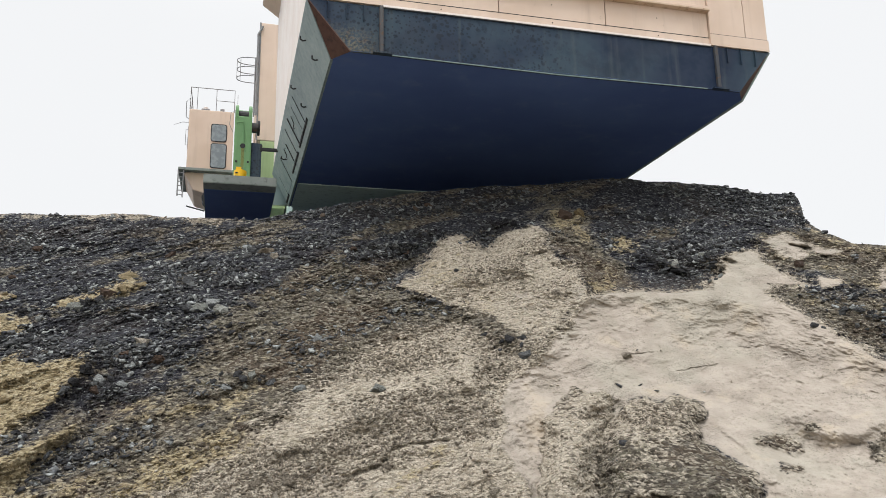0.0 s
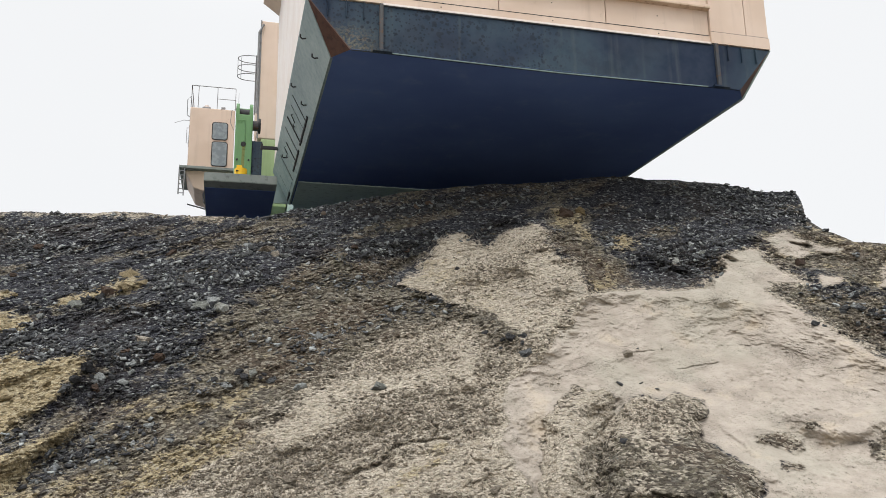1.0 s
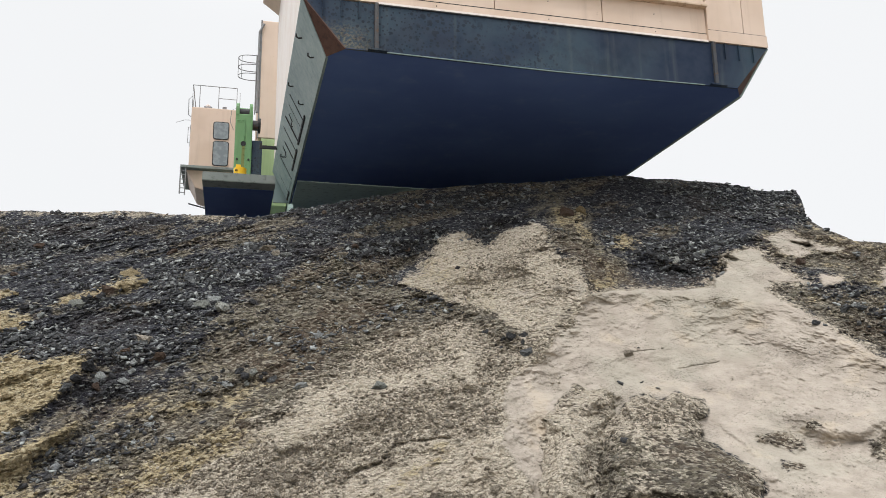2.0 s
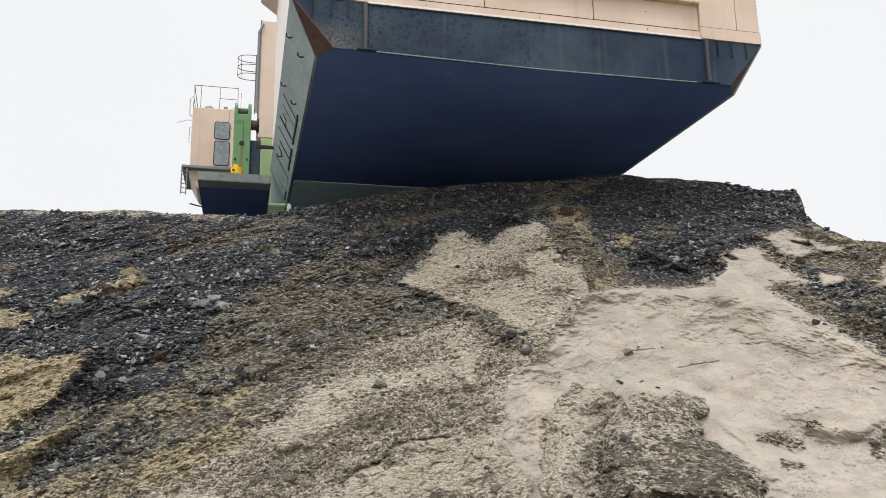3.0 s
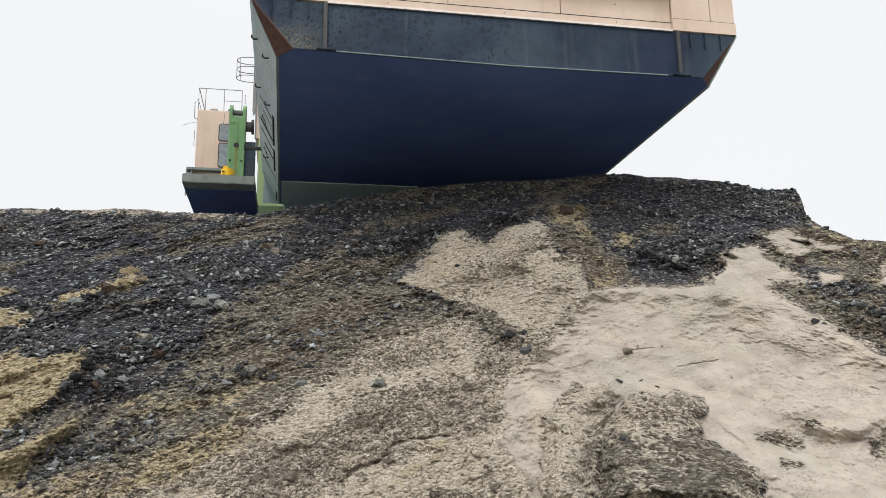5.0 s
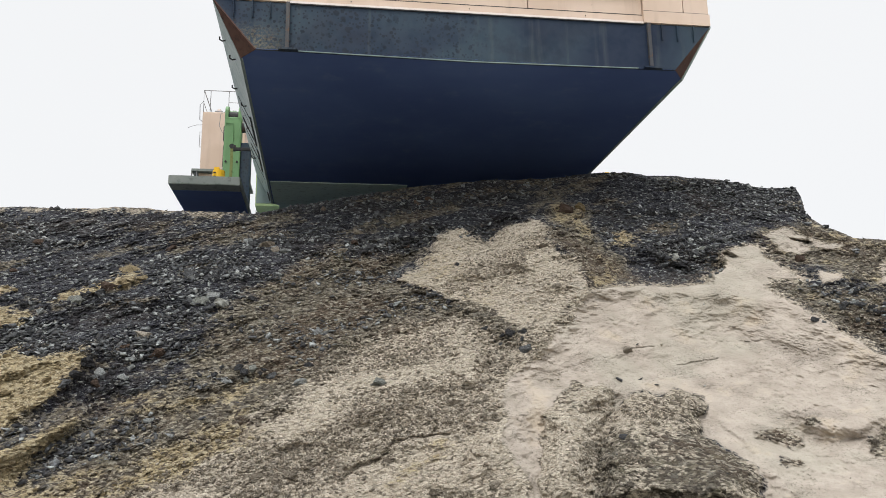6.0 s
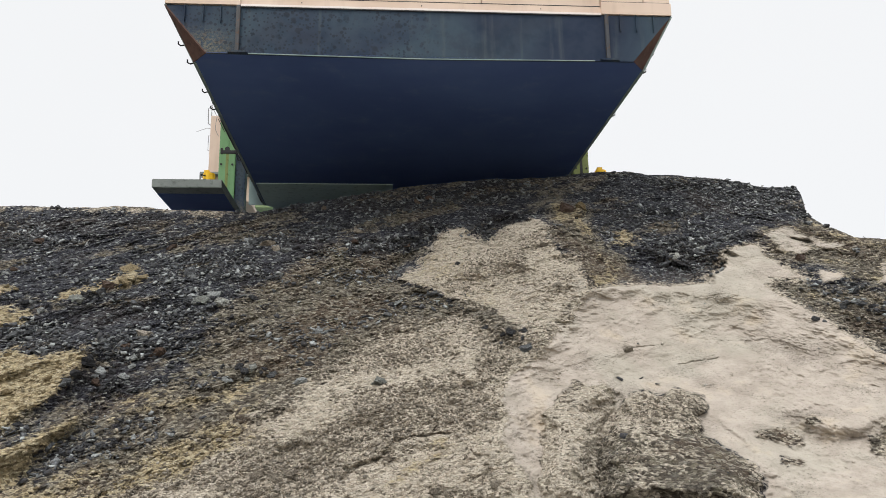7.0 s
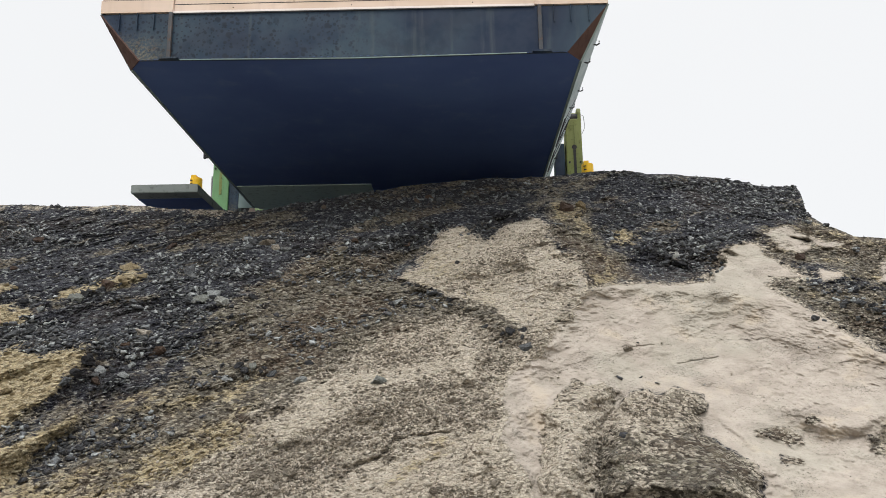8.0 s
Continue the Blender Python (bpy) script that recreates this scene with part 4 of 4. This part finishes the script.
def build_house():
    house = part("machinery_house", box((-HALF + 0.12, TAIL + 0.12, ZT), (HALF - 0.12, FRONT, ROOF)), M_CREAM, dragline, "cream steel machinery house")
    # side walls, in a paler cream than the tail wall
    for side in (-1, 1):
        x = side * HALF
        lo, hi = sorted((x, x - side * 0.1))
        part("side_wall", box((lo, TAIL, ZT), (hi, FRONT, ROOF)), M_CREAM_SIDE, house, "paler cream side wall")
    # tail wall: cladding sheets between corner panels, set a little back
    edges = [-4.33, -1.44, 1.4, 4.33]
    for a, b in zip(edges, edges[1:]):
        part("wall_panel", box((a + 0.012, TAIL + 0.05, ZT + 0.235), (b - 0.012, TAIL + 0.12, ROOF)), M_CREAM, house)
        part("sill_panel", box((a, TAIL + 0.035, ZT + 0.03), (b, TAIL + 0.12, ZT + 0.22)), M_CREAM, house)
    for side in (-1, 1):
        for a, b in ((4.33, 5.38), (5.39, 6.05)):
            lo, hi = sorted((side * a, side * b))
            part("corner_panel", box((lo + 0.006, TAIL - 0.02, ZT + 0.33), (hi - 0.006, TAIL + 0.12, ROOF)), M_CREAM, house)
        lo, hi = sorted((side * 4.33, side * 6.07))
        part("corner_sill", box((lo, TAIL - 0.03, ZT), (hi, TAIL + 0.12, ZT + 0.32)), M_CREAM, house)
    part("seam", box((-4.32, TAIL + 0.032, ZT + 0.216), (4.32, TAIL + 0.06, ZT + 0.234)), M_BLACK, house, "thin dark seam")
    part("seam", box((-4.32, TAIL - 0.03, ZT - 0.06), (4.32, TAIL + 0.02, ZT - 0.032)), M_BLACK, house, "thin dark seam")
    for side in (-1, 1):
        lo, hi = sorted((side * 4.34, side * 6.04))
        part("seam", box((lo, TAIL - 0.024, ZT + 0.318), (hi, TAIL, ZT + 0.334)), M_BLACK, house, "thin dark seam")
    part("eave_rail", box((-4.32, TAIL - 0.13, ZT + 0.93), (4.32, TAIL + 0.1, ZT + 0.985), 0.012), M_STAINED, house, "brown-stained horizontal rail")
    part("rail_web", box((-4.32, TAIL - 0.05, ZT + 0.986), (4.32, TAIL + 0.1, ZT + 1.1), 0.01), M_CREAM, house)
    for x in (-2.9, -0.05, 2.85):
        for z in (0.12, 0.62):
            part("rivet", drum((x, TAIL + 0.034 + 0.014 * (z > 0.3), ZT + z), "y", 0.014, 0.02, 8), M_BLACK, house)
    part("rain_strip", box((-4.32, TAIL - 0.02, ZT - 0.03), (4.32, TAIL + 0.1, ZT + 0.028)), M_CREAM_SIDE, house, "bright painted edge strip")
    part("roof", prism([(-HALF, ROOF - 0.25), (HALF, ROOF - 0.25), (HALF + 0.62, ROOF + 0.22), (HALF + 0.62, ROOF + 0.4), (0, ROOF + 1.3), (-HALF - 0.62, ROOF + 0.4), (-HALF - 0.62, ROOF + 0.22)], "y", TAIL - 0.3, FRONT),
         M_CREAM, house)
    return house


def build_underbody():
    body = part("underbody", box((-LOW + 0.02, TAIL + 0.5, ZB), (LOW - 0.02, FRONT, ZT - 0.02)), M_UNDER, dragline, "navy steel underside, haze blue in its colour")
    # tail band: a vertical plate with ribs and posts
    band = part("tail_band", prism([(-5.05, ZB), (-4.2, ZB - 0.005), (-2.4, ZB - 0.03), (0, ZB - 0.05), (2.4, ZB - 0.03), (4.2, ZB - 0.005), (5.05, ZB), (6.05, ZT - 0.03), (-6.05, ZT - 0.03)], "y", TAIL, TAIL + 0.05),
                M_NAVY, dragline, "dark navy tail plate stained with clay")
    for side in (-1, 1):
        for x in (4.77, 5.17, 5.6):
            part("rib", box((side * x - 0.008, TAIL - 0.06, ZT - 0.46), (side * x + 0.008, TAIL, ZT - 0.03)), M_NAVY, band)
        x = 4.43 if side > 0 else -4.36
        part("post", box((x - 0.045, TAIL - 0.09, ZB + 0.03), (x + 0.045, TAIL, ZT - 0.03), 0.012), M_POST, band, "rust-streaked steel post")
        part("foot_plate", box((x - 0.2, TAIL - 0.14, ZB - 0.025), (x + 0.25, TAIL - 0.003, ZB + 0.02)), M_NAVY, band)
    lip = [(x, ZB - 0.05 * (1 - abs(x) / 4.2)) for x in (-4.1, -2.4, 0.0, 2.4, 4.1)]
    part("bottom_lip", prism([(x, z - 0.012) for x, z in lip] + [(x, z + 0.006) for x, z in lip[::-1]], "y", TAIL - 0.03, TAIL - 0.001), M_SKIRT, band, "worn bright bottom lip")
    part("bottom_plate", prism([(-5.05, TAIL), (5.05, TAIL), (LOW, TAIL + 0.48), (LOW, TAIL + 0.499), (-LOW, TAIL + 0.499), (-LOW, TAIL + 0.48)], "z", ZB, ZB + 0.018), M_UNDER, band)
    # sheet added to carry the hazy bright patch under the overhang
    part("haze_sheet", box((-5.36, -8.2, ZB - 0.03), (-0.6, FRONT - 0.02, ZB)), M_PLATE, body, "thin pale green sheet added for a hazy bright patch")
    for side in (-1, 1):
        part("corner_gusset", slab([(side * 5.05, TAIL, ZB), (side * 6.05, TAIL, ZT - 0.03), (side * LOW, TAIL + 0.48, ZB)], 0.04), M_RUST, dragline, "rusty triangular corner plate")
        skirt = part("side_skirt", slab([skirt_at(TAIL + 0.48, 0, side), (side * HALF, TAIL, ZT - 0.004), skirt_at(FRONT, 1, side)[:2] + (ZT - 0.004,), skirt_at(FRONT, 0, side)], -0.05 * side),
                     M_SKIRT, dragline, "sloped grey-green side skirt, dented")
        for y, k in ((-16.7, 0.76), (-16.84, 0.31), (-13.84, 0.75), (-13.94, 0.3), (-8.6, 0.56)):
            hook(skirt, skirt_at(y, k, side), side)
        out = Vector((side * 0.885, 0, -0.465)) * 0.03

        def on(y, k, lift=1.0):
            return Vector(skirt_at(y, k, side)) + out * lift

        # inspection doors between dark bars, a heavier bar along their lower edge
        for a, b, low, high in ((-13.05, -11.45, 0.22, 0.84), (-10.4, -8.7, 0.2, 0.84), (-7.85, -6.4, 0.12, 0.8)):
            door = part("inspection_door", slab([on(a, low), on(a, high), on(b, high), on(b, low)], -0.03 * side), M_SKIRT, skirt)
            part("door_frame", rod([on(a - 0.1, high + 0.05), on(b + 0.1, high + 0.05)], 0.016, 6), M_RAIL, door)
        for y, k0, k1, thick in ((-13.1, 0.22, 0.82, 0.022), (-12.47, 0.24, 0.78, 0.024), (-11.42, 0.2, 0.83, 0.048), (-10.5, 0.2, 0.84, 0.022), (-9.7, 0.22, 0.68, 0.042), (-7.95, 0.11, 0.8, 0.02), (-6.38, 0.09, 0.64, 0.02)):
            part("cross_bar", rod([on(y, k0, 1.5), on(y, k1, 1.5)], thick, 6), M_BLACK, skirt)
        for y0, y1, k in ((-13.5, -11.2, 0.18), (-10.72, -8.7, 0.175), (-6.5, -5.5, 0.1)):
            part("long_bar", rod([on(y0, k, 1.6), on(y1, k, 1.6)], 0.042, 6), M_BLACK, skirt)
        for y in (-12.17, -9.37):
            part("door_handle", rod([on(y, 0.66), on(y, 0.66, 4), on(y + 0.05, 0.5, 4), on(y + 0.5, 0.5, 4), on(y + 0.5, 0.5)], 0.014, 6), M_BLACK, skirt)
        for y, k in ((-12.9, 0.5), (-11.9, 0.36), (-11.75, 0.34)):
            part("bolt", drum(on(y, k, 1.2), "x", 0.025, 0.03, 8), M_BLACK, skirt)
        lo, hi = sorted((side * 6.04, side * 5.43))
        part("skirt_end", box((lo, FRONT - 0.05, ZB), (hi, FRONT + 0.0, ZT - 0.01)), M_SKIRT, skirt)
        part("skirt_edge", rod([skirt_at(TAIL + 0.55, 0, side), skirt_at(FRONT, 0, side)], 0.022, 6), M_SKIRT, skirt, "bright worn lower edge")


def build_forward_block():
    block = part("forward_house", box((-6.6, NEAR, 14.5), (6.6, 5.2, 20.0), 0.04), M_CREAM, dragline, "cream forward part of the house")
    for side in (-1, 1):
        lo, hi = sorted((side * 6.45, side * 5.3))
        base = part("lower_casing", box((lo, NEAR, 11.5), (hi, 4.4, 14.48), 0.03), M_PALE_GREEN, dragline, "pale green lower casing")
        lo, hi = sorted((side * 6.47, side * 6.45))
        part("casing_edge", box((lo, NEAR + 0.7, 11.4), (hi, NEAR + 0.78, 14.2)), M_BLACK, base)
        part("corner_trim", box((side * 6.6 - 0.03, NEAR - 0.03, 14.5), (side * 6.6 + 0.03, NEAR + 0.05, 20.0)), M_RAIL, block)
        lo, hi = sorted((side * 6.63, side * 6.6))
        part("side_hatch", box((lo, NEAR + 1.2, 15.2), (hi, NEAR + 2.4, 17.6), 0.01), M_CREAM, block)
    # body colour takes the same painted haze as the sheet beneath
    front = part("forward_underbody", box((-5.25, FRONT + 0.05, ZB + 0.12), (5.25, 5.0, 14.45), 0.04), M_PLATE, dragline, "pale green steel body behind the overhang, haze in its colour")
    part("cross_beam", box((-5.3, FRONT + 0.02, ZB + 0.02), (5.3, FRONT + 0.3, ZB + 0.5), 0.02), M_PLATE, front)
    # a drain pipe and a caged ladder
    part("drain_pipe", rod([(-6.68, NEAR - 0.06, 15.6), (-6.68, NEAR - 0.06, 19.4), (-6.5, NEAR - 0.06, 19.8)], 0.05), M_RAIL, block)
    ladder = part("ladder", rod([(-6.75, -1.0, 15.8), (-6.75, -1.0, 18.4)], 0.025), M_RAIL, dragline, "grey caged ladder")
    part("ladder_stile", rod([(-6.75, -0.55, 15.8), (-6.75, -0.55, 18.4)], 0.025), M_RAIL, ladder)
    for i in range(9):
        part("rung", rod([(-6.75, -1.0, 15.95 + 0.3 * i), (-6.75, -0.55, 15.95 + 0.3 * i)], 0.015, 6), M_RAIL, ladder)
    for z in (17.45, 17.87, 18.3):
        pts = [(-6.75 - 0.78 * math.sin(math.pi * i / 12) ** 0.6, -0.78 - 0.38 * math.cos(math.pi * i / 12), z) for i in range(13)]
        part("cage_hoop", rod(pts, 0.018, 6), M_RAIL, ladder)
    for i in (3, 6, 9):
        q = (-6.75 - 0.78 * math.sin(math.pi * i / 12) ** 0.6, -0.78 - 0.38 * math.cos(math.pi * i / 12))
        part("cage_bar", rod([(*q, 17.45), (*q, 18.3)], 0.013, 6), M_RAIL, ladder)


def build_walking_gear():
    for side in (-1, 1):
        x0, x1 = sorted((side * 8.4, side * 6.17))
        shoe = part("walking_shoe", prism([(-10.0, 9.97), (-10.0, 9.68), (-9.4, 9.66), (6.0, 9.66), (6.6, 9.7), (6.6, 9.97)], "x", x0, x1, 0.02), M_SHOE, dragline, "long flat dusty steel walking shoe")
        # sheet added to give the shoe's bottom the painted hazy navy
        part("sole", box((x0 + 0.02, -9.38, 9.645), (x1 - 0.02, 5.98, 9.658)), M_UNDER, shoe, "thin sole sheet in the hazy navy of the underside")
        material = M_GREEN if side < 0 else M_OLIVE
        x, y = side * (7.19 if side < 0 else 7.25), -4.0
        leg = part("walking_leg", box((x - 0.33, y, 9.97), (x + 0.33, y + 0.65, 14.4), 0.05), material, dragline, "green steel walking leg, oil-stained")
        for dx in (-0.26, 0.26):
            ear = drum((x + dx, y + 0.32, 14.62), "x", 0.32, 0.13, 24, 0.015)
            box((x + dx - 0.065, y, 14.3), (x + dx + 0.065, y + 0.64, 14.62), 0, ear)
            part("lug", ear, material, leg)
        part("pin", drum((x, y + 0.32, 14.62), "x", 0.13, 0.66, 20, 0.01), material, leg)
        # black drum set between the lugs in place of a shaded gap
        part("cylinder", drum((x, y + 0.36, 14.5), "x", 0.24, 0.38, 20), M_BLACK, leg, "black drum standing in for the dark gap at the cylinder head")
        part("cross_pin", drum((side * 6.78, y + 0.3, 14.05), "x", 0.2, 0.4, 20, 0.02), M_POST, leg)
        part("flange", drum((side * 6.6, y + 0.3, 14.05), "x", 0.3, 0.1, 24, 0.015), M_BLACK, leg)
        # black disc on the face paints the dark inside of the hole
        part("inspection_hole", drum((x, y - 0.01, 13.15), "y", 0.1, 0.04, 20), M_BLACK, leg)
        part("oil_stain_plate", box((x - 0.05, y - 0.012, 11.4), (x + 0.06, y + 0.002, 13.06)), M_OLIVE if side < 0 else M_BLACK, leg)
        for dx in (-0.22, 0.22):
            part("bolt", drum((x + dx, y - 0.02, 12.5), "y", 0.04, 0.06, 10), M_BLACK, leg)
        part("grease_pipe", rod([(x - 0.28, y - 0.03, 14.1), (x + 0.02, y - 0.03, 14.12), (x + 0.03, y - 0.03, 13.6), (x + 0.03, y - 0.03, 13.25)], 0.016, 6), material, leg)
        part("rear_column", box((side * 6.66 - 0.2, y + 0.1, 9.97), (side * 6.66 + 0.2, y + 0.6, 13.35), 0.02), M_NAVY, leg, "dark navy column beside the leg")
        part("hose", rod([(side * 7.5, y, 14.6), (side * 7.68, y, 14.5), (side * 7.72, y, 14.0), (side * 7.58, y, 13.7)], 0.012, 6), M_RAIL, leg)
        tall = 1.22 if side < 0 else 1.5
        cap = part("yellow_drum", drum((side * 7.27, -6.8, 9.97 + tall / 2), "z", 0.22, tall, 28, 0.025), M_YELLOW, dragline, "yellow drum with black marks on the shoe")
        part("notched_rim", box((side * 7.27 - 0.15, -6.98, 9.9 + tall), (side * 7.27 + 0.03, -6.7, 10.06 + tall), 0.01), M_YELLOW, cap)
        for dx, dz in ((-0.13, 0.0), (-0.12, -0.14)):
            part("mark", box((side * 7.27 + dx - 0.035, -7.03, 9.84 + tall + dz - 0.016), (side * 7.27 + dx + 0.05, -6.95, 9.84 + tall + dz + 0.016)), M_BLACK, cap)
        if side > 0:
            continue
        lo, hi = sorted((side * 6.64, side * 5.85))
        bracket = part("outrigger_bracket", box((lo, BRACKET_Y - 0.05, BRACKET_Z - 0.06), (hi, BRACKET_Y + 0.05, BRACKET_Z + 0.05), 0.015), M_BLACK, dragline, "black bracket on the skirt")
        part("bracket_tip", box((side * 6.62 - 0.04, BRACKET_Y - 0.05, BRACKET_Z - 0.08), (side * 6.62 + 0.04, BRACKET_Y + 0.05, BRACKET_Z + 0.13), 0.01), M_BLACK, bracket)


def rounded(cx, cz, w, h, r):
    """An outline with round corners, in x and z."""
    pts = []
    for k, (sx, sz) in enumerate(((1, 1), (-1, 1), (-1, -1), (1, -1))):
        for i in range(5):
            a = math.pi / 2 * (k + i / 4)
            pts.append((cx + sx * (w / 2 - r) + r * math.cos(a), cz + sz * (h / 2 - r) + r * math.sin(a)))
    return pts


def build_cab():
    x0, x1, y0, y1, z0, z1 = -9.68, -7.56, 4.25, 7.4, 14.82, 17.9
    cab = part("operator_cab", box((x0, y0, z0), (x1, y1, z1), 0.04), M_CREAM, dragline, "cream operator cab with dark windows")
    part("floor_frame", box((x0 - 0.35, y0 - 0.25, z0 - 0.14), (x1 + 0.2, y1 + 0.3, z0 - 0.01), 0.015), M_SHOE, cab, "dark stained cab floor frame")
    part("belly", prism([(x0 - 0.1, z0 - 0.14), (x1, z0 - 0.14), (x1, z0 - 1.5), (x0 + 0.35, z0 - 1.0)], "y", y0 + 0.1, y1, 0.03), M_CREAM, cab, "cream tapered belly under the cab")
    part("belly_motor", drum((-8.6, 4.7, 13.45), "y", 0.3, 0.9, 20, 0.03), M_BLACK, cab)
    grille = part("side_grille", box((x0 - 0.36, y0 - 0.22, z0 - 1.45), (x0 - 0.3, y0 - 0.16, z0 - 0.1)), M_RAIL, cab, "folded steel step grille")
    part("grille_post", box((x0 - 0.12, y0 - 0.22, z0 - 1.5), (x0 - 0.07, y0 - 0.16, z0 - 0.1)), M_RAIL, grille)
    for i in range(6):
        z = z0 - 0.3 - 0.22 * i
        part("grille_bar", box((x0 - 0.36, y0 - 0.2, z), (x0 - 0.07, y0 - 0.17, z + 0.035)), M_RAIL, grille)
    part("step", rod([(x0 + 0.1, y0, 12.95), (x0 + 0.95, y0, 12.75)], 0.035), M_BLACK, cab)
    for cx, lo, hi in ((-8.24, 16.28, 17.2), (-8.22, 14.92, 16.2)):
        win = part("window_frame", prism(rounded(cx, (lo + hi) / 2, 0.76, hi - lo, 0.13), "y", y0 - 0.03, y0 + 0.02), M_BLACK, cab, "black rubber window seal")
        part("pane", prism(rounded(cx, (lo + hi) / 2, 0.68, hi - lo - 0.08, 0.1), "y", y0 - 0.04, y0 - 0.02), M_GLASS, win, "grey-blue glass with sky reflection in its colour")
    for y in (5.2, 6.5):
        win = part("window_frame", box((x0 - 0.03, y - 0.45, 16.0), (x0 + 0.02, y + 0.45, 17.2), 0.02), M_BLACK, cab)
        part("pane", box((x0 - 0.045, y - 0.4, 16.05), (x0 - 0.02, y + 0.4, 17.15), 0.012), M_GLASS, win)
    # railing on the roof
    rail = part("roof_railing", rod([(x0 + 0.02, y0 + 0.05, z1), (x0 + 0.02, y0 + 0.05, z1 + 1.16), (x1, y0 + 0.05, z1 + 1.16), (x1, y0 + 0.05, z1)], 0.022), M_RAIL, cab, "thin grey roof railing")
    part("railing_side", rod([(x0 + 0.02, y0 + 0.05, z1 + 1.16), (x0 + 0.02, y1, z1 + 1.16), (x0 + 0.02, y1, z1)], 0.022), M_RAIL, rail)
    for x in (x0 + 0.35, x0 + 1.25):
        part("railing_post", rod([(x, y0 + 0.05, z1), (x, y0 + 0.05, z1 + 1.16)], 0.018, 6), M_RAIL, rail)
    part("railing_bar", rod([(x0 + 1.25, y0 + 0.05, z1 + 0.55), (x1, y0 + 0.05, z1 + 0.55)], 0.016, 6), M_RAIL, rail)
    part("railing_bar", rod([(x0 + 0.02, y0 + 0.05, z1 + 0.5), (x0 + 0.02, y1, z1 + 0.5)], 0.016, 6), M_RAIL, rail)
    part("roof_lamp", box((x0 + 0.55, y0 + 0.2, z1), (x0 + 0.95, y0 + 0.5, z1 + 0.16), 0.04), M_RAIL, cab, "grey lamp housing")
    part("lamp_dome", drum((x0 + 0.75, y0 + 0.35, z1 + 0.2), "z", 0.12, 0.16, 16, 0.04), M_CREAM_SIDE, cab)
    part("lifting_eye", box((x0 + 1.45, y0 + 0.1, z1), (x0 + 1.65, y0 + 0.16, z1 + 0.16), 0.02), M_RAIL, cab)
    part("aerial", rod([(x1 + 0.15, y0 + 0.2, z1 - 0.1), (x1 + 0.15, y0 + 0.2, z1 + 1.0)], 0.012, 6), M_RAIL, cab)
    part("cable", rod([(x0, y0 + 0.3, z1 - 0.6), (x0 - 0.3, y0 + 0.2, z1 - 0.65), (x0 - 0.7, y0 + 0.1, z1 - 0.85)], 0.012, 6), M_RAIL, cab)
    part("grab_handle", rod([(x0, y0 + 0.25, 16.1), (x0 - 0.12, y0 + 0.25, 16.1), (x0 - 0.12, y0 + 0.25, 16.9), (x0, y0 + 0.25, 16.9)], 0.014, 6), M_RAIL, cab)
    part("roof_bracket", rod([(x0, y0 + 0.1, 17.4), (x0 - 0.14, y0 + 0.1, 17.5), (x0 - 0.16, y0 + 0.1, 18.3), (x0 + 0.02, y0 + 0.1, 18.5)], 0.02, 6), M_RAIL, cab)


build_house()
build_underbody()
build_forward_block()
build_walking_gear()
build_cab()

# the round base that stays on the ground under the turning house
base = thing("base_tub", "round dark steel base tub resting on the bench under the house", "excavator base", pose(AXIS[0], AXIS[1], 0))
part("tub", drum((0, 0, 8.95), "z", 4.9, 2.0, 64, 0.05), M_UNDER, base)
part("roller_ring", drum((0, 0, 10.3), "z", 4.2, 0.72, 64, 0.03), M_BLACK, base)



def motions():
    swing = [(0.0, 14.81), (0.5, 14.80), (1.0, 14.74), (1.5, 14.61), (3.0, 13.58), (3.5, 13.09), (4.0, 12.49), (4.5, 11.76),
             (6.0, 8.07), (6.5, 6.42), (7.0, 4.35), (7.5, 1.91), (8.0, -0.94)]
    walk(dragline, [(t, pose(AXIS[0], AXIS[1], 0, 0, 0, a)) for t, a in swing])


motions()
